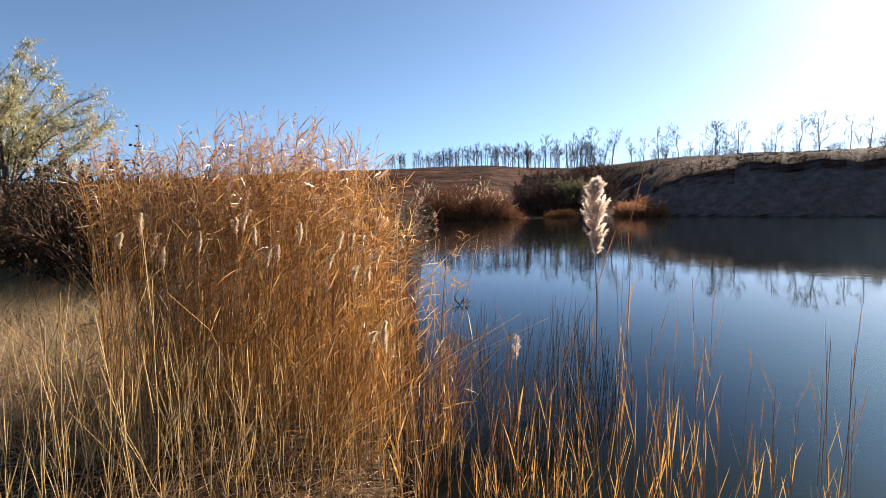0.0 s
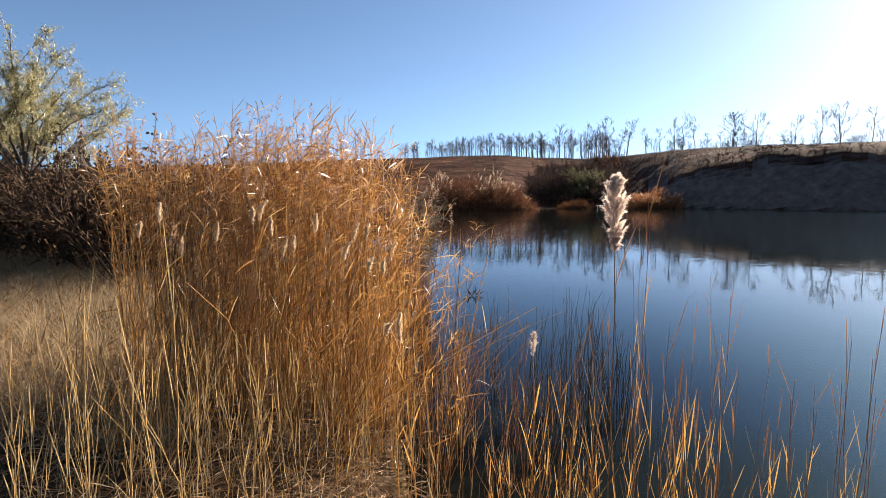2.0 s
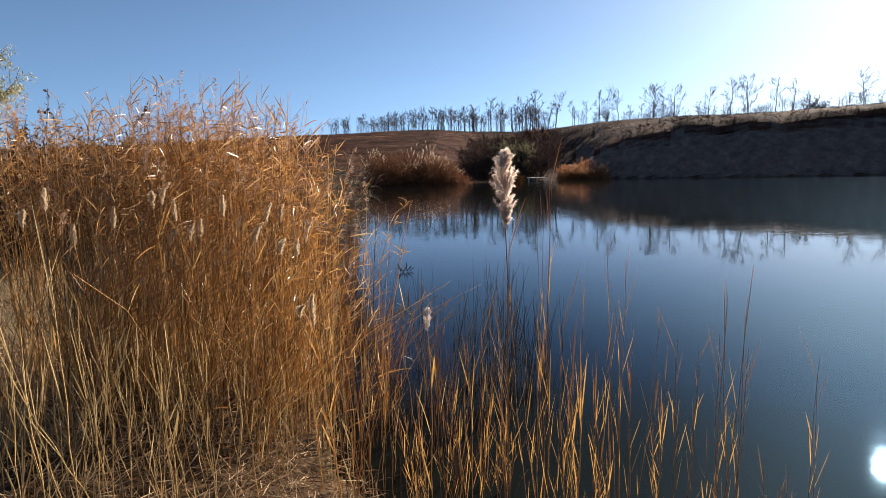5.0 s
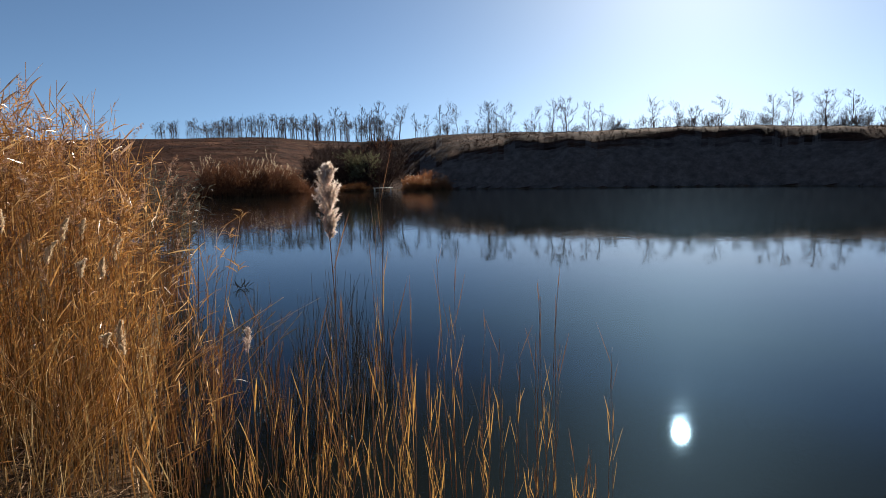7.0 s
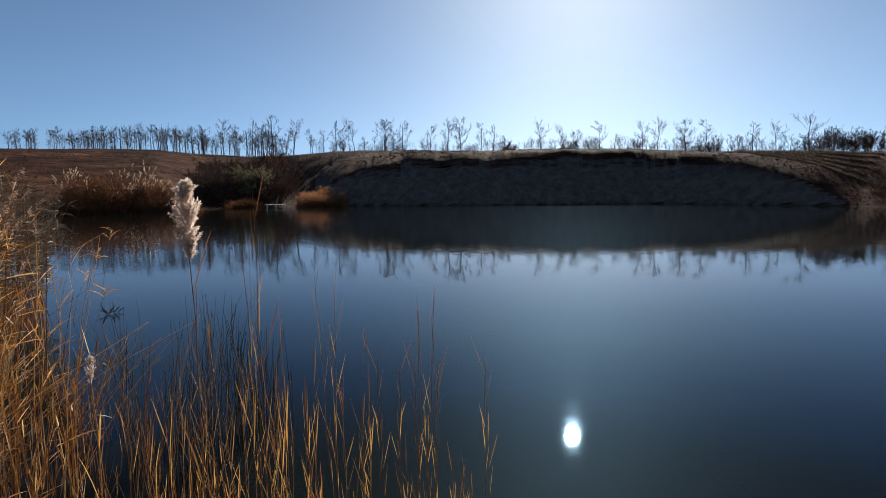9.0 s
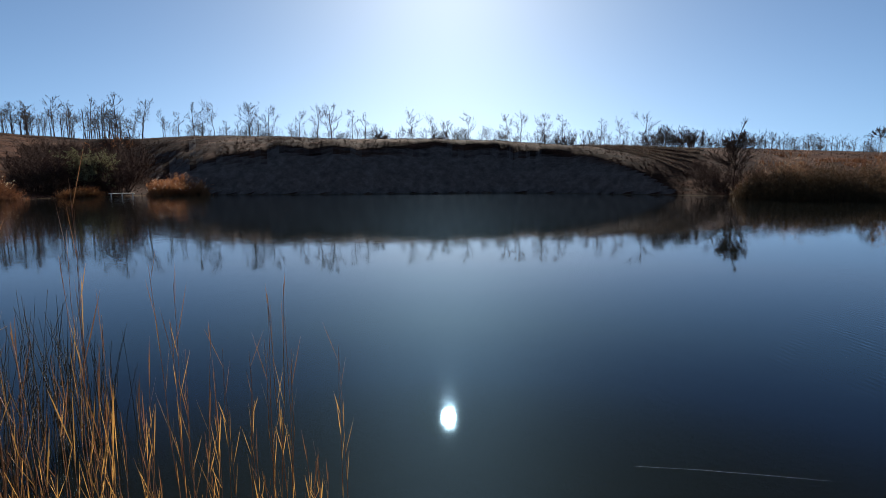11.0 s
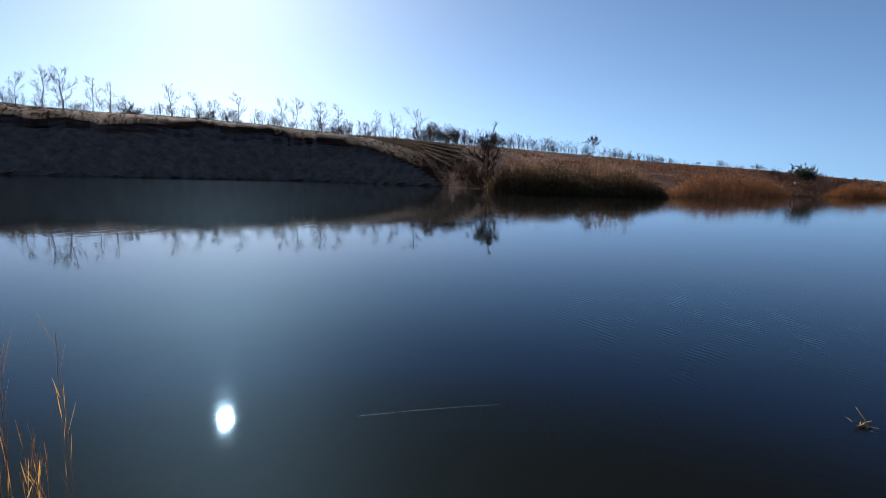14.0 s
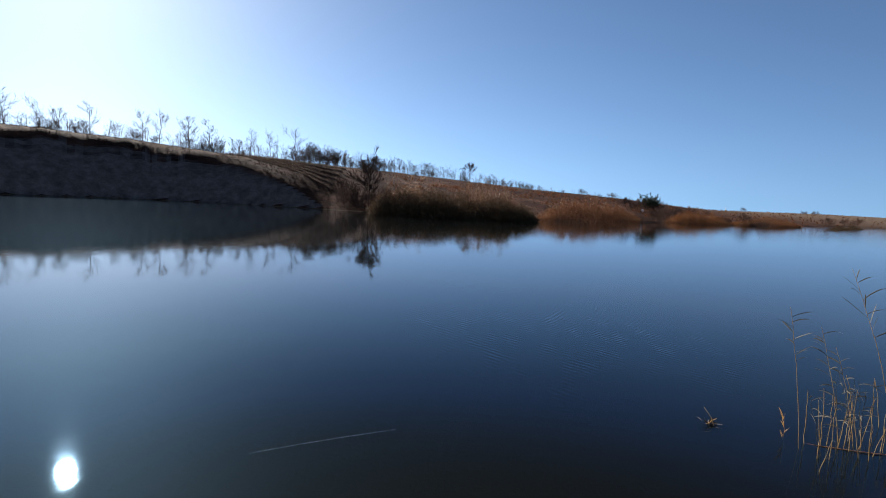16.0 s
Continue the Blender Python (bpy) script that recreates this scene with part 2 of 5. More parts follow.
    nt.links.new(breeze.outputs["Result"], fm.inputs[1])
    b0 = node(nt, "ShaderNodeBump", Strength=1.0, Distance=0.0045)
    nt.links.new(fm.outputs[0], b0.inputs["Height"])
    b1 = node(nt, "ShaderNodeBump", Strength=1.0, Distance=0.0012)
    nt.links.new(b0.outputs[0], b1.inputs["Normal"])
    nt.links.new(swell.outputs["Fac"], b1.inputs["Height"])
    b2 = node(nt, "ShaderNodeBump", Strength=1.0, Distance=0.0018)
    nt.links.new(mul.outputs[0], b2.inputs["Height"])
    nt.links.new(b1.outputs[0], b2.inputs["Normal"])
    gloss = node(nt, "ShaderNodeBsdfGlossy", Roughness=0.024)
    nt.links.new(b2.outputs[0], gloss.inputs["Normal"])
    murk = nt.nodes.new("ShaderNodeBsdfDiffuse")
    murk.inputs["Color"].default_value = (0.0085, 0.0085, 0.0045, 1)
    clear = nt.nodes.new("ShaderNodeBsdfTransparent")
    clear.inputs["Color"].default_value = (0.72, 0.68, 0.45, 1)
    body = node(nt, "ShaderNodeMixShader", Fac=0.6)
    nt.links.new(murk.outputs[0], body.inputs[1])
    nt.links.new(clear.outputs[0], body.inputs[2])
    # weak wide gloss lobe standing in for the glare round the sun's image
    glare_lobe = node(nt, "ShaderNodeBsdfGlossy", Roughness=0.55)
    glare_lobe.inputs["Color"].default_value = (0.40, 0.70, 1.0, 1)
    nt.links.new(b2.outputs[0], glare_lobe.inputs["Normal"])
    depths = node(nt, "ShaderNodeMixShader", Fac=0.0044)
    nt.links.new(body.outputs[0], depths.inputs[1])
    nt.links.new(glare_lobe.outputs[0], depths.inputs[2])
    fr = node(nt, "ShaderNodeFresnel", IOR=1.42)
    tint = ramp(nt, fr.outputs[0], [(0.07, (0.13, 0.22, 0.27)), (0.14, (0.38, 0.65, 0.96)), (0.22, (0.64, 0.86, 1.0)), (0.42, (0.96, 0.97, 1.0))])
    nt.links.new(tint, gloss.inputs["Color"])
    cut = node(nt, "ShaderNodeMapRange")
    cut.inputs["From Min"].default_value, cut.inputs["To Min"].default_value = 0.062, 0.004
    nt.links.new(fr.outputs[0], cut.inputs["Value"])
    nt.links.new(b2.outputs[0], fr.inputs["Normal"])
    mx = nt.nodes.new("ShaderNodeMixShader")
    nt.links.new(cut.outputs["Result"], mx.inputs["Fac"])
    nt.links.new(depths.outputs[0], mx.inputs[1])
    nt.links.new(gloss.outputs[0], mx.inputs[2])
    nt.links.new(mx.outputs[0], out.inputs["Surface"])
    return m


M_GROUND, M_WATER = ground_material(), water_material()
M_STEM = plant("reed_straw", [(0.06, 0.026, 0.009), (0.34, 0.174, 0.054), (0.69, 0.43, 0.155), (0.94, 0.75, 0.41)], 0.5, 0.33, shine=0.5)
M_STRAW = plant("reed_straw_gold", [(0.05, 0.022, 0.009), (0.25, 0.125, 0.042), (0.52, 0.31, 0.11), (0.84, 0.62, 0.30)], 0.5, 0.33, shine=0.5)
M_LEAF = plant("reed_dry_leaf", [(0.078, 0.031, 0.010), (0.26, 0.112, 0.031), (0.46, 0.235, 0.07), (0.83, 0.58, 0.29)], 0.44, 0.33, shine=0.5)
M_PLUME = plant("reed_plume_buff", [(0.50, 0.37, 0.24), (0.68, 0.53, 0.36), (0.88, 0.74, 0.54)], 0.6, 0.8)
M_SEED = plant("reed_seed_head", [(0.22, 0.12, 0.07), (0.38, 0.23, 0.15), (0.54, 0.37, 0.26)], 0.4, 0.8)
M_SILVER = plant("reed_plume_silver", [(0.46, 0.34, 0.27), (0.68, 0.55, 0.46), (0.90, 0.82, 0.74)], 0.65, 0.6)
M_GOLD = plant("sedge_gold", [(0.10, 0.042, 0.016), (0.30, 0.14, 0.040), (0.54, 0.30, 0.078), (0.82, 0.55, 0.17)], 0.4, 0.45, shine=0.5)
M_RUST = plant("sedge_rust_stem", [(0.07, 0.027, 0.014), (0.27, 0.115, 0.045), (0.50, 0.275, 0.095)], 0.2, 0.4, shine=0.5)
M_SEDGE = plant("sedge_straw", [(0.10, 0.042, 0.018), (0.34, 0.165, 0.055), (0.60, 0.36, 0.125)], 0.35, 0.4, shine=0.5)
M_PALE = plant("reed_pale_stalk", [(0.28, 0.165, 0.058), (0.49, 0.32, 0.125), (0.70, 0.50, 0.25)], 0.35, 0.5, shine=0.5)
# dry leaf colour with the shade of backlit blades put in
M_SHADELEAF = plant("shaded_dry_leaf", [(0.035, 0.03, 0.022), (0.09, 0.078, 0.055), (0.26, 0.22, 0.15)], 0.2, 0.45)
M_RUSH = plant("dark_rush", [(0.016, 0.015, 0.012), (0.04, 0.034, 0.024), (0.09, 0.065, 0.04)], 0.1, 0.5)
M_BRUSH = plant("dark_brush", [(0.024, 0.016, 0.012), (0.062, 0.040, 0.026), (0.14, 0.09, 0.055)], 0.1, 0.7, shine=0.04)
M_TRACK = plant("bleached_track_grass", [(0.08, 0.055, 0.04), (0.15, 0.108, 0.078), (0.24, 0.18, 0.135)], 0.2, 0.8, shine=0.04)
M_GRASS = plant("dry_grass", [(0.14, 0.092, 0.05), (0.31, 0.22, 0.125), (0.54, 0.42, 0.26)], 0.35, 0.7)
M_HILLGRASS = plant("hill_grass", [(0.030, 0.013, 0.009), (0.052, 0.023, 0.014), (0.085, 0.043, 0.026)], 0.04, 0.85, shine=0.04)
M_LITTER = plant("straw_litter", [(0.07, 0.033, 0.016), (0.27, 0.15, 0.07), (0.72, 0.52, 0.32)], 0.2, 0.6)
M_WILLOW = plant("willow_leaf", [(0.08, 0.085, 0.04), (0.22, 0.20, 0.085), (0.42, 0.37, 0.19), (0.70, 0.66, 0.50)], 0.4, 0.35)
M_BARK = solid("bark_dark", [(0.03, 0.022, 0.018), (0.075, 0.055, 0.04), (0.13, 0.1, 0.075)], 0.9, 14.0)
M_GREYBARK = plant("bark_grey", [(0.035, 0.027, 0.024), (0.078, 0.061, 0.053), (0.15, 0.122, 0.108)], 0.0, 0.9, shine=0.04)
M_TWIG = plant("shrub_twig", [(0.03, 0.017, 0.014), (0.072, 0.043, 0.033), (0.125, 0.078, 0.055)], 0.0, 0.9, shine=0.04)
M_OLIVE = plant("olive_leaf", [(0.08, 0.074, 0.036), (0.14, 0.128, 0.066), (0.22, 0.20, 0.115)], 0.35, 0.7)
M_EVERGREEN = plant("evergreen_needles", [(0.012, 0.02, 0.01), (0.03, 0.045, 0.02), (0.06, 0.075, 0.035)], 0.15, 0.6)
M_RUSTLEAF = plant("rust_shrub_leaf", [(0.12, 0.045, 0.02), (0.24, 0.10, 0.04), (0.36, 0.18, 0.07)], 0.35, 0.7)
M_FARREED = plant("far_reed", [(0.10, 0.038, 0.018), (0.20, 0.085, 0.034), (0.32, 0.155, 0.062)], 0.32, 0.7, shine=0.04)
M_FARGOLD = plant("far_reed_gold", [(0.15, 0.055, 0.028), (0.27, 0.115, 0.05), (0.40, 0.20, 0.095)], 0.55, 0.7, shine=0.04)
M_FARBUFF = plant("far_reed_buff", [(0.085, 0.045, 0.026), (0.165, 0.088, 0.05), (0.26, 0.15, 0.085)], 0.32, 0.7, shine=0.04)
M_FAROLIVE = plant("far_sedge", [(0.034, 0.022, 0.013), (0.08, 0.05, 0.027), (0.16, 0.10, 0.05)], 0.15, 0.7, shine=0.04)
M_FARRUST = plant("far_reed_rust", [(0.085, 0.034, 0.017), (0.17, 0.074, 0.034), (0.28, 0.14, 0.066)], 0.3, 0.7, shine=0.04)
M_FARDARK = plant("far_reed_dark", [(0.06, 0.025, 0.015), (0.14, 0.06, 0.03), (0.25, 0.12, 0.06)], 0.3, 0.7, shine=0.04)
M_WOOD = solid("weathered_wood", [(0.28, 0.26, 0.23), (0.42, 0.39, 0.35), (0.55, 0.52, 0.48)], 0.8, 9.0)
M_WHITE = solid("white_plastic", [(0.75, 0.75, 0.74), (0.82, 0.82, 0.8)], 0.4, 5.0, 0.05)

# ---- mesh tools ----


class Pile:
    """Collects quads of many small pieces for one mesh."""

    def __init__(self):
        self.v, self.q, self.n = [], [], 0

    def tubes(self, paths, radii, sides=4):
        paths, radii = np.asarray(paths, float), np.asarray(radii, float)
        n, k, _ = paths.shape
        way = np.gradient(paths, axis=1)
        way /= np.linalg.norm(way, axis=2, keepdims=True) + 1e-9
        ref = np.where(np.abs(way[..., 2:3]) > 0.8, np.array([1.0, 0.1, 0]), np.array([0, 0, 1.0]))
        a = np.cross(way, ref)
        a /= np.linalg.norm(a, axis=2, keepdims=True) + 1e-9
        b = np.cross(way, a)
        ang = np.arange(sides) * 2 * np.pi / sides
        ring = a[:, :, None] * np.cos(ang)[None, None, :, None] + b[:, :, None] * np.sin(ang)[None, None, :, None]
        v = paths[:, :, None] + ring * radii[:, :, None, None]
        base = self.n + (np.arange(n) * k * sides)[:, None, None]
        i = (np.arange(k - 1) * sides)[None, :, None]
        j, j2 = np.arange(sides)[None, None], (np.arange(sides)[None, None] + 1) % sides
        q = np.stack([base + i + j, base + i + j2, base + i + sides + j2, base + i + sides + j], -1)
        self.v.append(v.reshape(-1, 3))
        self.q.append(q.reshape(-1, 4))
        self.n += n * k * sides
        return self

    def blades(self, paths, across):
        """Flat strips; across: half-width vectors, same shape as paths."""
        n, k, _ = paths.shape
        v = np.stack([paths - across, paths + across], 2)
        base = self.n + (np.arange(n) * k * 2)[:, None]
        i = (np.arange(k - 1) * 2)[None]
        q = np.stack([base + i, base + i + 1, base + i + 3, base + i + 2], -1)
        self.v.append(v.reshape(-1, 3))
        self.q.append(q.reshape(-1, 4))
        self.n += n * k * 2
        return self

    def mesh(self, name, mat, smooth=False):
        me = bpy.data.meshes.new(name)
        v = np.concatenate(self.v).astype(np.float32)
        q = np.concatenate(self.q).astype(np.int32)
        me.vertices.add(len(v))
        me.vertices.foreach_set("co", v.ravel())
        me.loops.add(q.size)
        me.loops.foreach_set("vertex_index", q.ravel())
        me.polygons.add(len(q))
        me.polygons.foreach_set("loop_start", np.arange(len(q), dtype=np.int32) * 4)
        me.polygons.foreach_set("loop_total", np.full(len(q), 4, dtype=np.int32))
        me.update(calc_edges=True)
        if smooth:
            me.polygons.foreach_set("use_smooth", np.ones(len(q), dtype=bool))
        me.materials.append(mat)
        return me


def part(name, pile, mat, parent=None, label=""):
    data = pile.mesh(name, mat) if isinstance(pile, Pile) else pile
    if not isinstance(pile, Pile) and not data.materials:
        data.materials.append(mat)
    ob = new(name, data)
    if parent:
        ob.parent = parent
    return tagged(ob, label) if label else ob


def unit(a):
    return a / (np.linalg.norm(a, axis=-1, keepdims=True) + 1e-9)


def bend_paths(base, height, lean, curl, k):
    """Stalks from base points: lean is the tip's sideways offset, curl how late it bends."""
    s = np.linspace(0, 1, k)[None, :, None]
    p = np.repeat(base[:, None], k, 1)
    p[..., 2:] += height[:, None, None] * s
    p[..., :2] += lean[:, None] * s ** curl
    return p


def leaf_paths(root, way, length, droop, k=4):
    s = np.linspace(0, 1, k)[None, :, None]
    p = root[:, None] + way[:, None] * (length[:, None, None] * s)
    p[..., 2] -= (droop * length)[:, None] * (s[..., 0] ** 2)
    return p


def leaf_across(paths, width, r):
    way = unit(np.gradient(paths, axis=1))
    side = unit(np.cross(way, unit(r.normal(size=(len(paths), 1, 3)))))
    k = paths.shape[1]
    taper = np.sin(np.linspace(0.35, np.pi * 0.985, k))[None, :, None]
    return side * (width[:, None, None] * taper)


# ---- ground and water ----
HILL = np.array([(-40, 48, 140, 2.2, 1.0), (-10, 52, 135, 3.6, 1.0), (0, 58, 132, 3.85, 1.0), (5, 59, 130, 3.9, 1.0), (9, 61, 130, 3.6, 1.3),
                 (13, 64, 128, 3.45, 1.9), (17, 66, 115, 3.6, 1.5), (22, 65, 100, 4.0, 1.0), (29, 63, 82, 4.15, 0.95), (36, 62, 74.5, 4.0, 0.95),
                 (45, 64, 76, 4.05, 0.95), (53, 66, 77.5, 3.8, 0.95), (60, 65, 75.5, 3.25, 0.95), (66, 62, 78, 3.05, 0.95), (70, 61, 82, 2.85, 0.95),
                 (75.5, 60, 96, 2.7, 0.95), (80, 60, 125, 2.35, 1.0), (87, 61, 138, 1.95, 1.0), (93, 64, 145, 1.5, 1.0), (98, 72, 150, 1.3, 1.0)])
HILL = np.concatenate([HILL, np.array([(103, 88, 150, 0.95, 1.0), (107, 105, 170, 0.6, 1.0), (110, 112, 260, 0.4, 1.0), (113, 125, 450, 0.45, 1.0),
                                       (117.6, 160, 600, 0.55, 1.0), (123, 285, 650, 0.55, 1.0), (130, 480, 700, 0.5, 1.0), (150, 520, 800, 0.4, 1.0)])])
NEAR = np.array([(-60, 70), (-20, 48), (-5, 26), (-1.1, 13), (-0.8, 9), (-0.65, 6.5), (-0.55, 4.5), (-0.33, 3.1), (0.35, 2.1), (1.0, 1.5), (1.35, 0.8),
                 (1.5, 0), (1.6, -1.5), (2.3, -3.5), (4, -6.5), (10, -14), (40, -45), (200, -200), (1500, -1400)], float)
# share of the far slope's height that lies in its gentle upper part, by azimuth; the rest falls steeply to the water
BROW = np.array([(17, 1.0), (20, 0.85), (23, 0.55), (27, 0.32), (32, 0.17), (36, 0.09), (45, 0.035), (55, 0.045), (60, 0.10), (63, 0.24), (66, 0.48), (69, 0.75), (72, 1.0)])
EYE = 1.88


def near_distance(x, y):
    """Signed distance to the near waterline, plus on the water's side."""
    best, sign = np.full(x.shape, 1e9), np.ones(x.shape)
    for a, b in zip(NEAR[:-1], NEAR[1:]):
        d = b - a
        u = np.clip(((x - a[0]) * d[0] + (y - a[1]) * d[1]) / (d @ d), 0, 1)
        dist = np.hypot(x - a[0] - u * d[0], y - a[1] - u * d[1])
        closer = dist < best
        cross = d[0] * (y - a[1]) - d[1] * (x - a[0])
        best = np.where(closer, dist, best)
        sign = np.where(closer, np.where(cross > 0, 1.0, -1.0), sign)
    return best * sign


def wavy(x, y, scale, seed):
    """Cheap smooth relief from a few turned sines."""
    out = np.zeros_like(x)
    r = np.random.default_rng(seed)
    for i in range(7):
        a, ph, f = r.uniform(0, 6.28), r.uniform(0, 6.28), scale * 1.7 ** (i * 0.6)
        out += np.sin((x * np.cos(a) + y * np.sin(a)) * f + ph + 0.7 * np.sin((y * np.cos(a) - x * np.sin(a)) * f * 0.6 + ph * 2)) / (1 + 0.5 * i)
    return out / 3.0


def ground_height(x, y):
    x, y = np.asarray(x, float), np.asarray(y, float)
    r, az = np.hypot(x, y), np.degrees(np.arctan2(x, y))
    az = np.where(az < -150, az + 360, az)
    shore, crest, el, power = (np.interp(az, HILL[:, 0], HILL[:, i]) for i in (1, 2, 3, 4))
    top = EYE + crest * np.tan(np.radians(el))
    s = np.clip((r - shore) / (crest - shore), 0, 1)
    even = s ** power * (1 - 0.12 * s ** 4) / 0.88
    brow = np.interp(az, BROW[:, 0], BROW[:, 1])
    turn = np.clip((1 - brow) * top / 0.84 / (crest - shore), 0.02, 0.86)
    low, high = (1 - brow) * (s / turn) ** 0.85, (1 - brow) + brow * (s - turn) / (1 - turn)
    bow = 0.34 + 0.12 * wavy(x, y, 0.35, 21)
    steep = np.clip(0.5 * (low + high - np.sqrt((low - high) ** 2 + bow ** 2)) + 0.5 * bow * (1 - s) * np.minimum(s / turn, 1), 0, 1)
    steep = steep / np.maximum(0.5 * (1 + (1 - brow) * turn ** -0.85 - np.sqrt((1 - (1 - brow) * turn ** -0.85) ** 2 + bow ** 2)), 0.5)
    mixed = np.clip((brow - 0.7) / 0.3, 0, 1)
    rise = top * (even * mixed + steep * (1 - mixed))
    hill = np.where(r > crest, top + (r - crest) * 0.004 * np.exp(-(r - crest) / 300), rise)
    ledges = np.clip((r - shore) / 12, 0, 1) * np.clip(1.4 - s, 0, 1)
    hill = hill + (0.05 - 0.034 * np.clip((az - 55) / 8, 0, 1) + 0.09 * np.clip((22 - az) / 10, 0, 1)) * ledges * np.sin(hill * 6.0 + 1.5 * wavy(x, y, 0.1, 12))
    lumps = np.clip((r - shore) / 8, 0, 1) * (1 - np.clip((s - 0.8) / 0.2, 0, 1) * 0.8)
    rills = wavy(az * 1.4, r * 0.06, 1.0, 31) * (1 - mixed) * np.clip((63 - az) / 6, 0, 1) * 4 * s * (1 - s)
    hill = hill + 0.4 * rills + lumps * 0.34 * wavy(x, y, 0.16, 3) + 0.06 * np.clip((r - shore) / 1.0, 0, 1)
    weight = np.clip((az + 75) / 35, 0, 1) * np.clip((190 - az) / 40, 0, 1)
    dn = near_distance(x, y)
    inland = np.clip(-dn, 0, None)
    bank = 0.26 * (1 - np.exp(-inland / 0.45)) + np.clip(inland * 0.012, 0, 0.8) + np.clip(inland, 0, 1) * (0.05 * wavy(x, y, 1.3, 5) + 0.02 * wavy(x, y, 6, 6))
    depth = -np.minimum(np.minimum(np.clip(dn, 0, None) * 0.16, np.clip(shore - r, 0, None) * 0.3), 1.5)
    depth = depth + np.clip(dn, 0, 0.5) * 0.05 * wavy(x, y, 3, 8)
    land = np.where(r > shore, hill * weight + bank * (1 - weight), bank)
    return np.where((dn > 0) & ((r < shore) | (weight <= 0)), depth, np.where(dn > 0, np.maximum(hill * weight, 0.02), np.maximum(land, bank)))


def height(x, y):
    return float(ground_height(np.array([x]), np.array([y]))[0])


def build_ground():
    az = np.radians(np.concatenate([np.arange(-60, 52, 0.6), np.arange(52, 82, 0.2), np.arange(82, 130, 0.6), np.arange(130, 300, 3.4)]))
    az = az[:len(az) // 2 * 2]
    r = np.concatenate([np.geomspace(0.25, 40, 110), np.arange(40.5, 130, 0.5), np.geomspace(131, 4200, 50)])
    a, d = np.meshgrid(az, r, indexing="ij")
    x, y = np.sin(a) * d, np.cos(a) * d
    z = ground_height(x, y)
    n, k = x.shape
    v = np.stack([x, y, z], -1).reshape(-1, 3)
    i, j = np.meshgrid(np.arange(n), np.arange(k - 1), indexing="ij")
    i2 = (i + 1) % n
    q = np.stack([i * k + j, i * k + j + 1, i2 * k + j + 1, i2 * k + j], -1).reshape(-1, 4)
    centre = len(v)
    v = np.concatenate([v, [[0, 0, height(0.01, 0.01)]]])
    first = np.arange(n) * k
    cap = np.stack([np.full(n // 2, centre), first[0:2 * (n // 2):2], first[1:2 * (n // 2):2], np.roll(first, -2)[0:2 * (n // 2):2]], -1)
    p = Pile()
    p.v, p.q, p.n = [v], [q, cap], len(v)
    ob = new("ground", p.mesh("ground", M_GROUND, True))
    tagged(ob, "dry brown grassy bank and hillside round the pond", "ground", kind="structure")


def build_water():
    k = 72
    ang = np.linspace(0, 2 * np.pi, k, endpoint=False)
    p = Pile()
    v = np.stack([np.cos(ang) * 900, np.sin(ang) * 900, np.zeros(k)], -1)
    p.v, p.n = [np.concatenate([v, [[0, 0, 0]]])], k + 1
    p.q = [np.stack([np.full(k // 2, k), np.arange(0, k, 2), np.arange(1, k, 2), np.arange(2, k + 2, 2) % k], -1)]
    ob = new("water", p.mesh("water", M_WATER))
    tagged(ob, "still dark blue pond water mirroring the sky", "water", kind="structure")


build_ground()
build_water()


# ---- plants: makers ----
def branch_lines(r, start, way, length, radius, depth, spread=0.6, lift=0.12, kids=(3, 5), out=None, tips=None, wiggle=0.16):
    """Tapered limbs that fork depth times; returns segments and the thin ends."""
    out = [] if out is None else out
    tips = [] if tips is None else tips
    steps = 4 if depth else 3
    p, w, rad = np.array(start, float), np.array(way, float), radius
    forks = []
    for i in range(steps):
        w = w + r.normal(0, wiggle, 3) + np.array([0, 0, lift])
        w /= np.linalg.norm(w)
        q = p + w * length / steps
        nr = radius * (1 - 0.62 * (i + 1) / steps)
        out.append((p, q, rad, nr))
        p, rad = q, nr
        forks.append((p, w, nr, (i + 1) / steps))
    if depth == 0:
        tips.append((out[-2][0], p, w))
        return out, tips
    for c in range(r.integers(*kids) + 1):
        fp, fw, fr, fs = forks[min(len(forks) - 1, int(r.integers(0 if depth < 2 else 1, len(forks))))]
        nw = fw + r.normal(0, spread, 3)
        nw[2] += 0.1
        nw /= np.linalg.norm(nw)
        branch_lines(r, fp, nw, length * r.uniform(0.45, 0.72), fr * 0.72, depth - 1, spread, lift, kids, out, tips, wiggle)
    return out, tips


def lines_pile(lines, sides=4, thick=0.0):
    paths = np.array([(a, b) for a, b, _, _ in lines])
    radii = np.array([(max(c, thick), max(d, thick)) for _, _, c, d in lines])
    return Pile().tubes(paths, radii, sides)


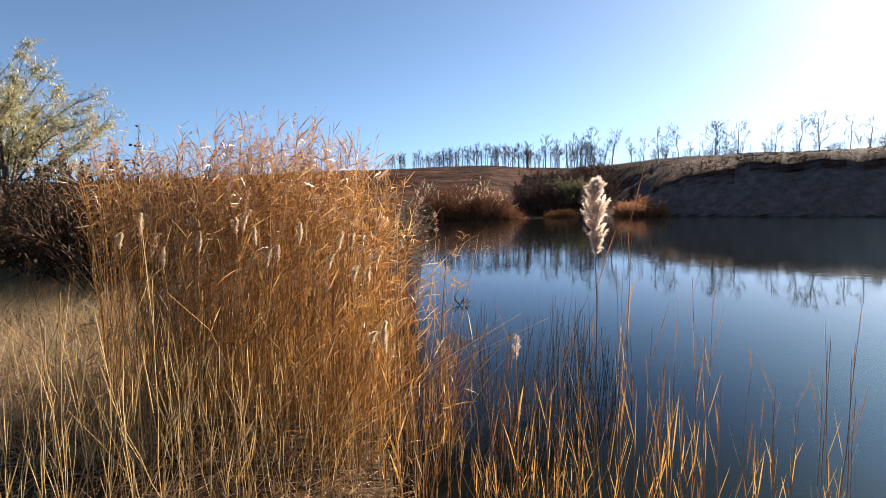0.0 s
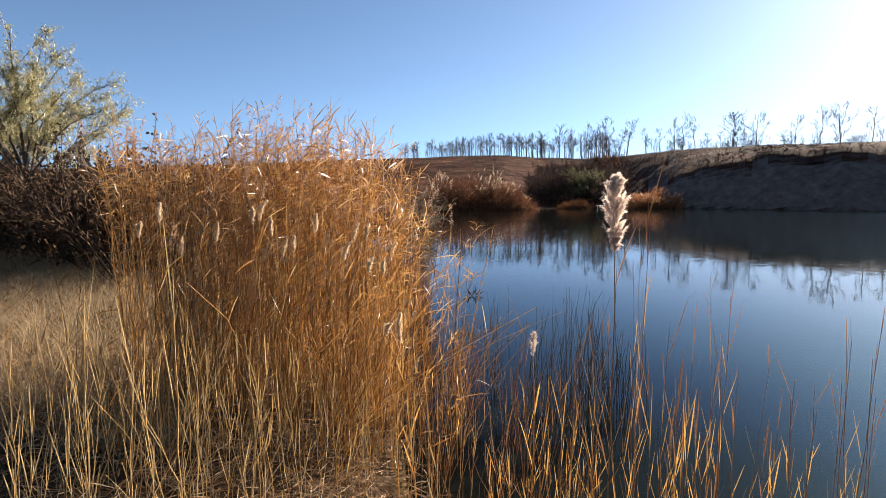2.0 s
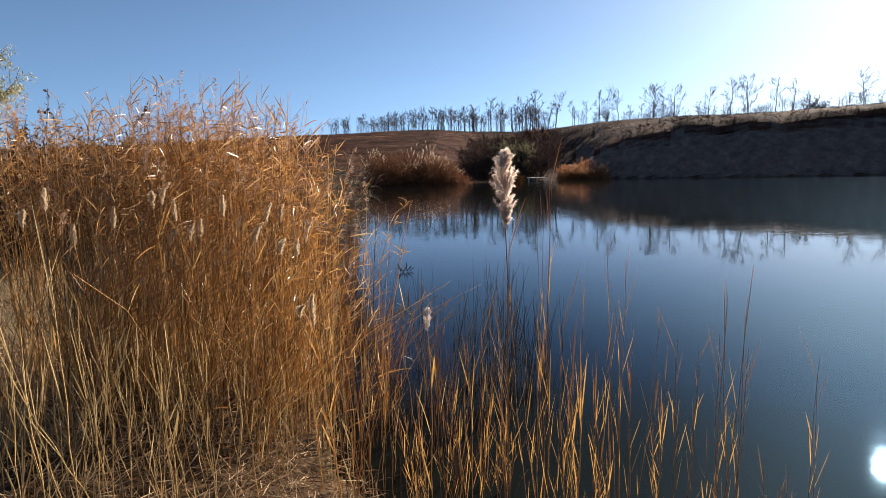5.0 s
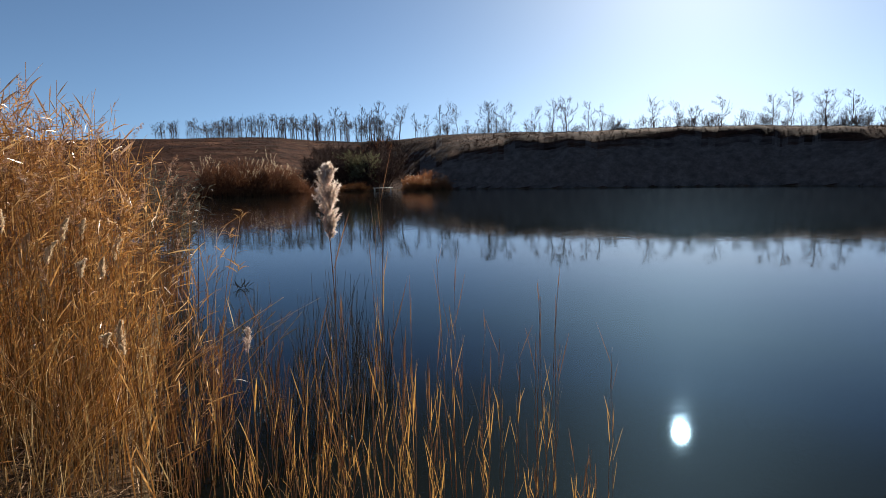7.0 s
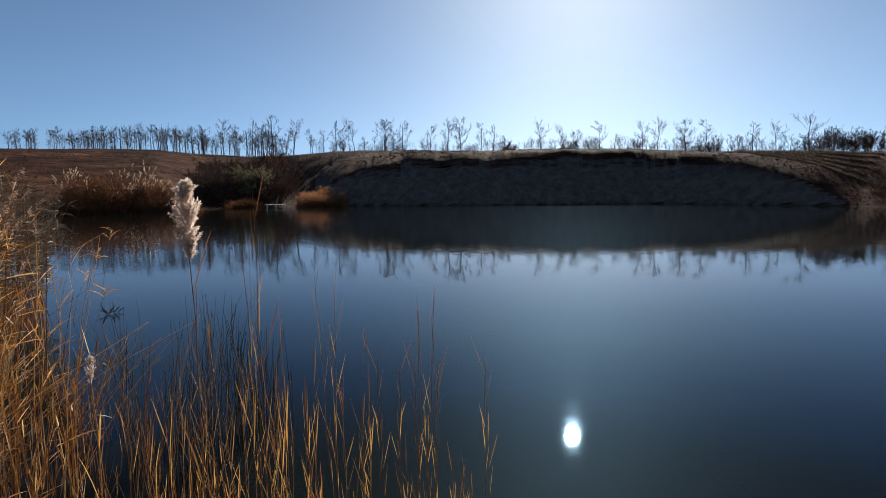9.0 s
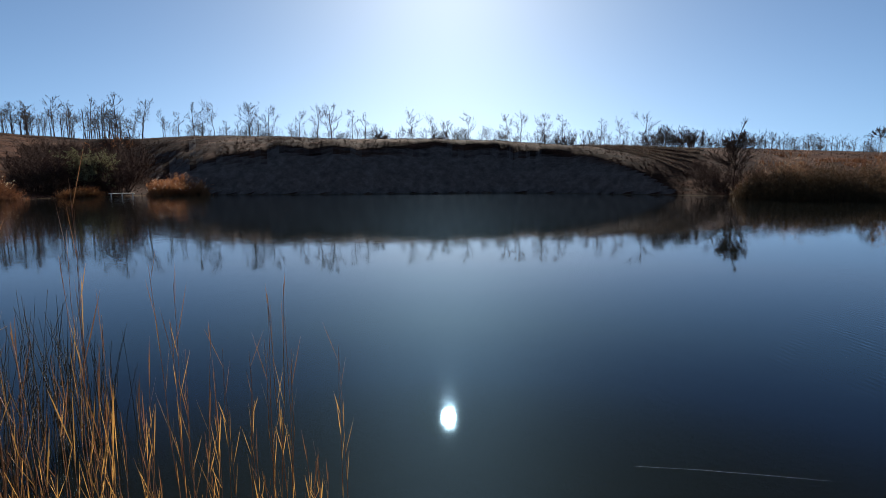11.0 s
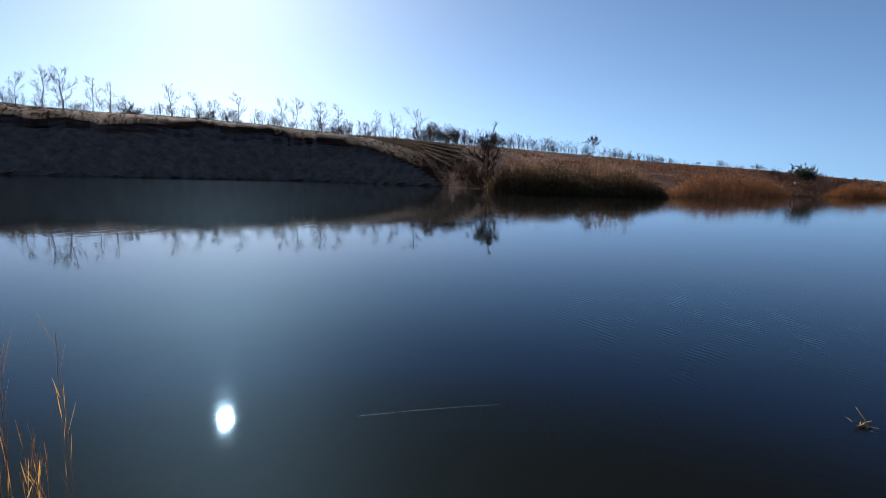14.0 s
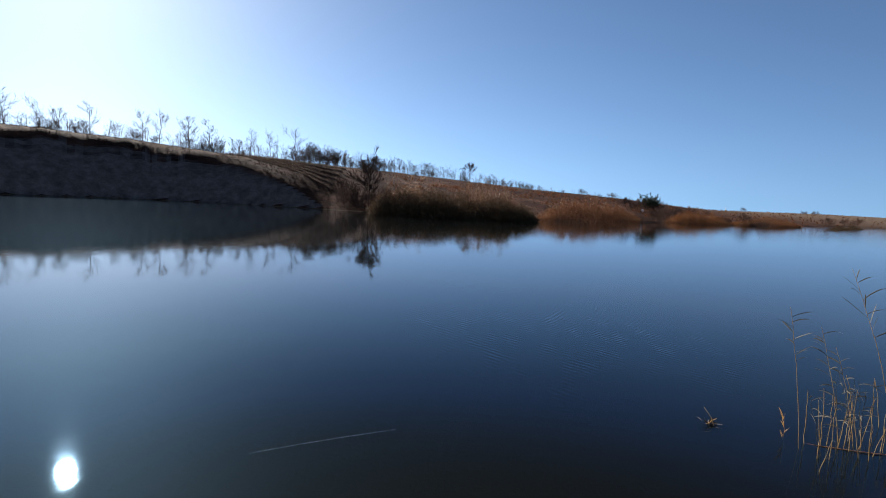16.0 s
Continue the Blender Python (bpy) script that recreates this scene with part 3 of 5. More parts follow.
def slender_tree(seed, tall, clear=0.38, broad=0.2, limbs=13, stems=1, thick=0.011, bend=0.05, forks=(5, 4), mat=None, rise=(0.4, 1.1)):
    """A slim leafless steppe tree: wandering trunk that runs to the top, rising limbs over its upper part, forked fine twigs."""
    r = np.random.default_rng(seed)
    tree = new("bare_tree")
    trunk, crown = Pile(), Pile()
    for s in range(stems):
        k = 9
        h = tall * (1.0 if s == 0 else r.uniform(0.72, 0.92))
        lean = r.normal(0, 0.03 + 0.06 * (stems > 1), 2) * h
        axis = bend_paths(np.array([[r.normal(0, 0.06 * stems), r.normal(0, 0.06 * stems), -0.3]]), np.array([h + 0.3]), lean[None], 1.3, k)
        axis[0, 2:, :2] += np.cumsum(r.normal(0, bend, (k - 2, 2)), 0)
        girth = 0.03 + 0.0095 * h
        trunk.tubes(axis, (girth * np.linspace(1, 0.13, k) ** 0.8)[None], 5)
        u = clear + (0.97 - clear) * (np.arange(limbs) + r.uniform(0, 0.9, limbs)) / limbs
        g = np.linspace(0, 1, k)
        root = np.stack([np.interp(u, g, axis[0, :, c]) for c in range(3)], -1)
        a = r.uniform(0, 6.28, limbs)
        way = unit(np.stack([np.cos(a), np.sin(a), r.uniform(*rise, limbs)], -1))
        size = broad * h * (0.35 + 1.15 * np.sin(np.pi * (0.2 + 0.78 * (u - clear) / (1 - clear)))) * r.uniform(0.6, 1.15, limbs)
        for level, (count, share) in enumerate(((forks[0], 0.52), (forks[1], 0.55), (0, 0))):
            n = len(root)
            p = leaf_paths(root, way, size, r.uniform(-0.35, 0.02, n), 4)
            p[:, 1:] += r.normal(0, 0.05, (n, 3, 3)) * size[:, None, None]
            fat = np.maximum(girth * (0.26, 0.13, 0.08)[level] * np.linspace(1, 0.45, 4), thick)
            crown.tubes(p, np.broadcast_to(fat, (n, 4)), 4 if level == 0 else 3)
            if not count:
                break
            who = np.repeat(np.arange(n), count)
            v = r.uniform(0.7, 3, len(who))
            i = np.minimum(v.astype(int), 2)
            f = (v - i)[:, None]
            root = p[who, i] * (1 - f) + p[who, i + 1] * f
            way = unit(unit(p[who, i + 1] - p[who, i]) + r.normal(0, 0.48, (len(who), 3)) + np.array([0, 0, 0.3 * rise[0]]))
            size = size[who] * share * r.uniform(0.55, 1.2, len(who))
    part("trunk", trunk, mat or M_GREYBARK, tree)
    part("crown", crown, mat or M_GREYBARK, tree)
    return tree


def leaves_on(r, tips, count, length, width, droop=0.4, along=1.0):
    idx = r.integers(0, len(tips), count)
    a, b, w = (np.array([t[i] for t in tips]) for i in range(3))
    u = r.uniform(0, along, count)[:, None]
    root = a[idx] * (1 - u) + b[idx] * u + r.normal(0, 0.02, (count, 3))
    way = unit(w[idx] * 0.5 + r.normal(0, 0.7, (count, 3)))
    p = leaf_paths(root, way, r.uniform(0.6, 1.2, count) * length, np.full(count, droop), 3)
    return Pile().blades(p, leaf_across(p, np.full(count, width), r))


def shrub(seed, tall, wide, name, twig_mat, leaf_mat=None, leaves=0, leaf=0.12, stems=14, thick=0.012, depth=2):
    r = np.random.default_rng(seed)
    bush = new(name)
    lines, tips = [], []
    for s in range(stems):
        a, o = r.uniform(0, 6.28), r.uniform(0, 1) ** 0.7
        base = (math.cos(a) * o * wide * 0.25, math.sin(a) * o * wide * 0.25, -0.15)
        way = unit(np.array([math.cos(a) * o * wide / tall * 0.9, math.sin(a) * o * wide / tall * 0.9, 1.0]))
        branch_lines(r, base, way, tall * r.uniform(0.55, 0.85), 0.012 + tall * 0.008, depth, 0.5, 0.06, (3, 5), lines, tips)
    part("crown", lines_pile(lines, 3, thick), twig_mat, bush)
    if leaf_mat:
        part("foliage", leaves_on(r, tips, leaves, leaf, leaf * 0.32), leaf_mat, bush)
    return bush


def plume_pile(r, base, way, length, fat, count, droop, tight=1.0):
    """A reed's seed head: a curved axis, rising side branchlets, and short soft hairs along them."""
    k = 8
    s = np.linspace(0, 1, k)
    axis = base + np.outer(s * length, way)
    axis[:, 2] -= droop * length * (1.0 if tight == 1 else 0.6) * s ** 2
    axis[:, 0] += droop * length * (0.4 if tight == 1 else 0.8) * s ** 2
    p = Pile().tubes(axis[None], np.linspace(0.0022, 0.0006, k)[None], 4)
    n = max(70, int(count / 80 / tight ** 2))
    u = np.sort(r.uniform(0.0, 0.97, n))
    root = np.stack([np.interp(u, s, axis[:, i]) for i in range(3)], -1)
    a = r.uniform(0, 6.28, n)
    out = r.uniform(0.35, 0.9, n) * tight
    bway = unit(np.stack([np.cos(a) * out, np.sin(a) * out, np.full(n, 1.0)], -1) + way * 0.15)
    blen = fat * 1.5 * (0.14 + 1.15 * np.minimum(1.0, (u + 0.08) / 0.45) * np.clip(1 - u, 0, 1) ** 0.62) * r.uniform(0.6, 1.15, n)
    if tight < 1:
        blen *= np.clip(1.25 - 1.15 * u, 0.1, 1)
    bp = leaf_paths(root, bway, blen, r.uniform(-0.05, 0.35, n), 4)
    p.tubes(bp, np.full((n, 4), 0.0006), 3)
    who = r.integers(0, n, count)
    v = r.uniform(0.1, 1, count) * 3
    i = np.clip(v.astype(int), 0, 2)
    f = (v - i)[:, None]
    hr = bp[who, i] * (1 - f) + bp[who, i + 1] * f
    hair = unit(bway[who] * 0.9 + r.normal(0, 0.5, (count, 3)))
    hp = leaf_paths(hr, hair, r.uniform(0.4, 1.0, count) * fat * (0.24 if tight == 1 else 0.34), r.uniform(-0.1, 0.4, count), 3)
    p.blades(hp, leaf_across(hp, np.full(count, fat * (0.017 if tight == 1 else 0.012)), r))
    return p


def stalk(seed, tall, lean, leaves, name="reed_stalk", stem_mat=None, leaf_mat=None, leaf=0.32, wide=0.008, open_=0.35, lowest=0.35, plume=0.0,
          fat=0.05, hairs=260, radius=0.0032, plume_mat=None, droop=0.35, leaf_droop=0.25, tight=1.0):
    """One standing reed with its stem, each of its blades and, where it has one, the plume."""
    r = np.random.default_rng(seed)
    reed = new(name)
    path = bend_paths(np.array([[0.0, 0, -0.25]]), np.array([tall + 0.25]), np.array([lean], float), 1.6, 10)
    path[0, 1:-1, :2] += r.normal(0, 0.004, (8, 2))
    part("stem", Pile().tubes(path, np.linspace(radius, radius * 0.45, 10)[None], 5), stem_mat or M_STEM, reed)
    for i in range(leaves):
        u = lowest + (0.97 - lowest) * (i + r.uniform(0, 0.8)) / max(leaves, 1)
        root = np.array([[np.interp(u, np.linspace(0, 1, 10), path[0, :, c]) for c in range(3)]])
        a = r.uniform(0, 6.28)
        way = unit(np.array([[math.cos(a) * open_, math.sin(a) * open_, 1.0]]))
        p = leaf_paths(root, way, np.array([leaf * r.uniform(0.6, 1.2)]), np.array([leaf_droop * r.uniform(0.2, 1.4)]), 6)
        across = leaf_across(p, np.array([wide * r.uniform(0.7, 1.2)]), r)
        fold = unit(np.cross(across, np.gradient(p, axis=1))) * np.linalg.norm(across, axis=2, keepdims=True) * 0.5
        pile = Pile().blades(p - across * 0.5 + fold * 0.5, across * 0.5 + fold * 0.5)
        pile.blades(p + across * 0.5 + fold * 0.5, across * 0.5 - fold * 0.5)
        part("leaf", pile, leaf_mat or M_LEAF, reed)
    if plume:
        tip = path[0, -1]
        way = unit(path[0, -1] - path[0, -3])
        part("plume", plume_pile(r, tip - way * 0.02, way, plume, fat, hairs, droop, tight), plume_mat or M_PLUME, reed, "fluffy dry seed plume")
    return reed


def sedge(seed, tall, stems, blades, stem_mat, leaf_mat, spread=0.12, name="sedge"):
    """A tuft of rusty stems from one root: short narrow blades lie close along each stem, thin twigs fork near the tips."""
    r = np.random.default_rng(seed)
    tuft = new(name)
    for k in range(stems):
        a = r.uniform(0, 6.28)
        lean = np.array([[math.cos(a), math.sin(a)]]) * abs(r.normal(0, spread)) * tall
        h = tall * (1.0 if k == 0 else r.uniform(0.7, 0.95))
        base = np.array([[r.normal(0, 0.018), r.normal(0, 0.018), -0.25]])
        path = bend_paths(base, np.array([h + 0.25]), lean, 1.15, 8)
        path[0, 1:, :2] += r.normal(0, 0.004, (7, 2))
        part("stem", Pile().tubes(path, np.linspace(0.0026, 0.0008, 8)[None], 4), stem_mat, tuft)
        s = np.linspace(0, 1, 8)
        for i in range(blades):
            u = 0.42 + 0.55 * (i + r.uniform(0, 0.9)) / blades
            root = np.array([[np.interp(u, s, path[0, :, c]) for c in range(3)]])
            d = r.uniform(0, 6.28)
            o = r.uniform(0.06, 0.36)
            way = unit(np.array([[math.cos(d) * o, math.sin(d) * o, 1.0]]))
            p = leaf_paths(root, way, np.array([r.uniform(0.09, 0.22)]), np.array([r.uniform(-0.05, 0.05)]), 5)
            part("leaf", Pile().blades(p, leaf_across(p, np.array([r.uniform(0.0011, 0.0024)]), r)), leaf_mat if u < 0.85 else stem_mat, tuft)
    return tuft


def rush_clump(seed, tall, stems, wide):
    """Dark thin rushes in a loose bunch, some bowed over."""
    r = np.random.default_rng(seed)
    clump = new("rush")
    for k in range(stems):
        base = np.array([[r.normal(0, wide), r.normal(0, wide), -0.4]])
        h = tall * r.uniform(0.55, 1.0)
        path = bend_paths(base, np.array([h + 0.4]), r.normal(0, 0.11, (1, 2)) * h + np.array([[-0.05, 0.0]]), 2.0, 8)
        part("stem", Pile().tubes(path, np.linspace(0.0035, 0.0012, 8)[None], 4), M_RUSH, clump)
    return clump


def drop_on_ground(x, y, sink=0.0):
    return height(x, y) - sink


def scatter(r, n, inside):
    """n points of the plan for which inside(x, y) holds, from its bounds."""
    (x0, x1), (y0, y1), test = inside
    got = np.zeros((0, 2))
    while len(got) < n:
        p = np.stack([r.uniform(x0, x1, n * 2), r.uniform(y0, y1, n * 2)], -1)
        got = np.concatenate([got, p[test(p[:, 0], p[:, 1])]])
    return got[:n]


def reed_bed(seed, spots, tall, name, label, lean=0.25, leaves=8, leaf=0.34, wide=0.007, plumes=0.3, plume=0.2, radius=0.0035, low=0.45, mats=None, hairs=40, wind=(0.5, 0.2), spread=0.7):
    """A thick stand of reeds, too many to count."""
    r = np.random.default_rng(seed)
    n = len(spots)
    stem_mat, leaf_mat, plume_mat = mats or (M_STEM, M_LEAF, M_SEED)
    z = ground_height(spots[:, 0], spots[:, 1])
    base = np.concatenate([spots, np.maximum(z, -0.4)[:, None] - 0.05], 1)
    leanv = r.normal(0, lean, (n, 2)) + np.array(wind) * lean
    k = 6
    path = bend_paths(base, tall, leanv, 1.7, k)
    path[:, 1:-1, :2] += r.normal(0, 0.012, (n, k - 2, 2))
    bed = new(name, Pile().tubes(path, np.linspace(1, 0.5, k)[None] * r.uniform(0.6, 1.3, n)[:, None] * radius, 3).mesh(name, stem_mat))
    m = n * leaves
    who = np.repeat(np.arange(n), leaves)
    u = low + (1 - low) * r.uniform(0, 1, m) ** 0.75
    s = np.linspace(0, 1, k)
    i = np.clip((u * (k - 1)).astype(int), 0, k - 2)
    f = (u * (k - 1) - i)[:, None]
    root = path[who, i] * (1 - f) + path[who, i + 1] * f
    a = r.uniform(0, 6.28, m)
    way = unit(np.stack([(np.cos(a) * 0.7 + wind[0]) * spread / 0.7, (np.sin(a) * 0.7 + wind[1]) * spread / 0.7, r.uniform(-0.1 + (0.7 - spread), 1.3, m)], -1))
    p = leaf_paths(root, way, r.uniform(0.4, 1.15, m) * leaf, r.uniform(-0.05, 0.5, m) * spread / 0.7, 4)
    part("foliage", Pile().blades(p, leaf_across(p, r.uniform(0.6, 1.2, m) * wide, r)), leaf_mat, bed)
    heads = np.flatnonzero(r.uniform(0, 1, n) < plumes)
    if len(heads):
        pile = Pile()
        h = len(heads)
        tip, way = path[heads, -1], unit(path[heads, -1] - path[heads, -2])
        side = unit(leanv[heads] + r.normal(0, 0.1, (h, 2)))
        who = np.repeat(np.arange(h), hairs)
        u = r.uniform(0, 1, len(who))
        root = tip[who] + way[who] * (u * plume)[:, None]
        root[:, :2] += side[who] * (0.3 * plume * u ** 2)[:, None]
        fat = plume * 0.15 * np.sin(np.clip(u * 0.9 + 0.1, 0, 1) * np.pi)
        hair = unit(r.normal(0, 1, (len(who), 3)) + np.array([0, 0, 0.8]))
        p = leaf_paths(root + hair * (fat * r.uniform(0, 1, len(who)))[:, None] * 0.6, hair, r.uniform(0.5, 1, len(who)) * plume * 0.17, r.uniform(0, 0.5, len(who)), 3)
        pile.blades(p, leaf_across(p, np.full(len(who), plume * 0.014), r))
        part("plumes", pile, plume_mat, bed)
    return tagged(bed, label, "reeds", kind="stuff")


def grass(seed, spots, tall, name, label, mat, per=7, width=0.003, lean=0.6, k=4):
    r = np.random.default_rng(seed)
    n = len(spots) * per
    b = np.repeat(spots, per, 0) + r.normal(0, 0.05 * tall / 0.4, (n, 2))
    base = np.concatenate([b, ground_height(b[:, 0], b[:, 1])[:, None] - 0.02], 1)
    h = tall * r.uniform(0.4, 1.15, n)
    p = bend_paths(base, h, r.normal(0, lean, (n, 2)) * h[:, None], 1.8, k)
    side = unit(np.concatenate([r.normal(0, 1, (n, 2)), np.zeros((n, 1))], 1))[:, None] * (width * np.linspace(1, 0.15, k))[None, :, None]
    return tagged(new(name, Pile().blades(p, np.broadcast_to(side, p.shape)).mesh(name, mat)), label, "grass", kind="stuff")


def polar(az, r):
    return math.sin(radians(az)) * r, math.cos(radians(az)) * r


def arc(az0, az1, depth0, depth1):
    """Test and bounds of a strip along the far shore, metres behind (plus) or before (minus) the waterline."""
    pts = [polar(a, np.interp(a, HILL[:, 0], HILL[:, 1]) + d) for a in np.linspace(az0, az1, 9) for d in (depth0, depth1)]
    xs, ys = [p[0] for p in pts], [p[1] for p in pts]

    def test(x, y):
        a, r = np.degrees(np.arctan2(x, y)), np.hypot(x, y)
        d = r - np.interp(a, HILL[:, 0], HILL[:, 1])
        mid = (a - az0) / (az1 - az0)
        edge = 0.35 + 0.65 * np.sqrt(np.clip(1 - (2 * mid - 1) ** 4, 0, 1))
        return (a > az0) & (a < az1) & (d > depth0) & (d < depth0 + (depth1 - depth0) * edge)
    return (min(xs), max(xs)), (min(ys), max(ys)), test


# ---- the great reed clump on the near bank ----
def clump_test(x, y):
    front = 3.95 + 0.12 * np.sin(x * 5) + 0.25 * np.clip(-x - 2.2, 0, 3)
    right = -0.45 - 0.07 * (y - 4)
    return (y > front) & (x < right) & (x > -0.64 * y - 0.1) & (y < 4.95 + 0.2 * np.sin(x * 3))


def thinned(seed, spots, x0, x1, share):
    """Which of the spots stay where a stand thins out from x0 to x1 down to the given share."""
    keep = 1 - (1 - share) * np.clip((spots[:, 0] - x0) / (x1 - x0), 0, 1)
    return np.random.default_rng(seed).uniform(0, 1, len(spots)) < keep


r0 = np.random.default_rng(11)
spots = scatter(r0, 600, ((-5.5, 0.0), (3.6, 8.2), clump_test))
depth_in = spots[:, 1] - 4.0
tall = 1.57 + 0.53 * np.clip(depth_in / 0.5, 0, 1) + r0.normal(0, 0.14, len(spots)) + 0.10 * wavy(spots[:, 0], spots[:, 1], 1.6, 9)
tall -= 0.12 * np.clip((spots[:, 0] + 1.0) / 0.8, 0, 1) + 0.2 * np.clip((-spots[:, 0] - 2.9) / 0.6, 0, 1)
reed_bed(12, spots, np.clip(tall, 1.1, 2.85), "reed_bed", "dense golden-brown dry reeds standing on the pond's edge", 0.16, 20, 0.155, 0.0034, 0.25, 0.14, 0.0030, 0.6, hairs=90, wind=(0.45, -0.1))

# thinner, shorter straw before the clump, down to the bare ground
spots = scatter(r0, 560, ((-3.6, 0.1), (3.2, 4.2), lambda x, y: (y > 3.25 + 0.3 * np.sin(x * 4)) & (x < 0.02) & (x > -0.60 * y)))
tall = r0.uniform(0.8, 1.8, len(spots))
kept = thinned(31, spots, -0.75, -0.35, 0.45)
reed_bed(13, spots[kept], tall[kept], "reed_fringe", "thin golden reed straw at the foot of the clump", 0.13, 5, 0.24, 0.0034, 0.06, 0.15, 0.0028, 0.25, hairs=60, spread=0.5, mats=(M_STRAW, M_LEAF, M_SEED))

spots = scatter(r0, 130, ((-2.9, 0.1), (2.0, 3.5), lambda x, y: (near_distance(x, y) < 0.1) & (x > -0.9 * y)))
tall = r0.uniform(0.35, 1.2, len(spots))
kept = thinned(32, spots, -0.9, -0.4, 0.4)
reed_bed(17, spots[kept], tall[kept], "reed_straw", "thin bare straw stems on the bank", 0.2, 1, 0.25, 0.0028, 0.0, 0.15, 0.0022, 0.4, mats=(M_PALE, M_PALE, M_PLUME), spread=0.15)

spots = np.concatenate([scatter(r0, 150, ((-3.2, 0.1), (2.9, 4.3), lambda x, y: (near_distance(x, y) < -0.5) & (x > -0.85 * y))), scatter(r0, 80, ((-0.9, 0.1), (2.8, 4.4), lambda x, y: near_distance(x, y) < -0.3))])
reed_bed(18, spots, r0.uniform(0.5, 1.35, len(spots)), "broken_straw", "broken reed straws slanting across the clump", 0.42, 2, 0.22, 0.0034, 0.0, 0.15, 0.0026, 0.35, spread=0.5, mats=(M_STRAW, M_LEAF, M_SEED))

# the clump's far end, with broad drooping leaves over the water
spots = scatter(r0, 240, ((-1.5, 0.3), (7.8, 11.0), lambda x, y: (x < -0.45 - 0.05 * (y - 8)) & (x > -0.13 * y)))
reed_bed(14, spots, r0.uniform(1.3, 2.05, len(spots)), "reed_bed", "brown leafy reeds hanging over the water", 0.18, 9, 0.2, 0.007, 0.05, 0.2, 0.0035, 0.35, wind=(0.7, 0.0), mats=(M_RUST, M_SHADELEAF, M_SEED))

# golden sedge in the shallows, from the clump out to the open water
tufts = scatter(r0, 24, ((-0.4, 1.2), (2.2, 4.8), lambda x, y: (x > -0.4) & (x < 0.3 + 0.2 * (4.6 - y)) & (y > 2.25 + 0.2 * x)))
spots = np.repeat(tufts, 13, 0) + r0.normal(0, 0.04, (24 * 13, 2))
tall = r0.uniform(0.55, 1.0, len(spots)) * np.repeat(r0.uniform(0.75, 1.3, 24), 13)
gold = (spots[:, 1] < 3.0) & (np.arange(len(spots)) % 13 < 4)
brown = (spots[:, 1] >= 3.0) & (np.arange(len(spots)) % 13 < 9)
reed_bed(15, spots[gold], tall[gold], "sedge_bed", "golden sedge stems standing in shallow water", 0.10, 2, 0.15, 0.0015, 0.0, 0.1, 0.0025, 0.4, mats=(M_SEDGE, M_GOLD, M_PLUME), spread=0.14)
reed_bed(19, spots[brown], tall[brown], "sedge_bed", "thin dark brown sedge stems standing in deeper water", 0.10, 2, 0.15, 0.0015, 0.0, 0.1, 0.0024, 0.4, mats=(M_RUST, M_RUST, M_PLUME), spread=0.14)
# dark rushes farther out
rushes = [rush_clump(140, 1.05, 24, 0.07), rush_clump(141, 0.9, 18, 0.09)]
for k in rushes:
    tagged(k, "bunch of thin dark rushes standing in deeper water", "rush", "dark rushes")
for i, (x, y, s) in enumerate([(1.12, 4.04, 1.0), (1.23, 4.06, 1.0), (0.92, 4.38, 1.1), (1.12, 4.6, 1.15), (0.62, 4.3, 0.9), (1.35, 4.25, 0.85), (0.35, 4.7, 0.95), (0.75, 3.6, 0.7)]):
    m = pose(x, y, -0.02, 0, 0, 47 * i)
    ob = copy_thing(rushes[i % 2], m) if i > 1 else rushes[i]
    ob.matrix_world = m
    ob.scale = (1, 1, s)
# broken stems leaning out from the clump
for i in range(9):
    x, y = r0.uniform(-0.35, 0.12), r0.uniform(3.9, 5.4)
    reed = stalk(150 + i, r0.uniform(0.45, 0.95), (r0.uniform(0.2, 0.75), r0.normal(0, 0.2)), 3, "reed_stalk", M_STEM, M_SHADELEAF, 0.16, 0.004, 1.2, 0.5, radius=0.003)
    reed.matrix_world = pose(x, y, 0, 0, 0, 0)
    tagged(reed, "broken dry reed leaning out over the water", "reed", "leaning reeds beside the clump")

# stalks farther out whose blades hang at the tip
for i, (az, d, top) in enumerate([(2.3, 11.0, 1.28), (1.2, 10.0, 0.98), (0.3, 9.2, 0.72), (2.0, 8.6, 0.55)]):
    x, y = math.sin(radians(az)) * d, math.cos(radians(az)) * d
    reed = stalk(170 + i, top, (0.25, 0.05), 7, "reed_stalk", M_SHADELEAF, M_LEAF, 0.26, 0.008, 0.9, 0.84, radius=0.0025, leaf_droop=0.5)
    reed.matrix_world = pose(x - 0.25, y, 0, 0, 0, 0)
    tagged(reed, "thin dark reed with a few curled blades hanging at its tip", "reed", "leaning reeds beside the clump")

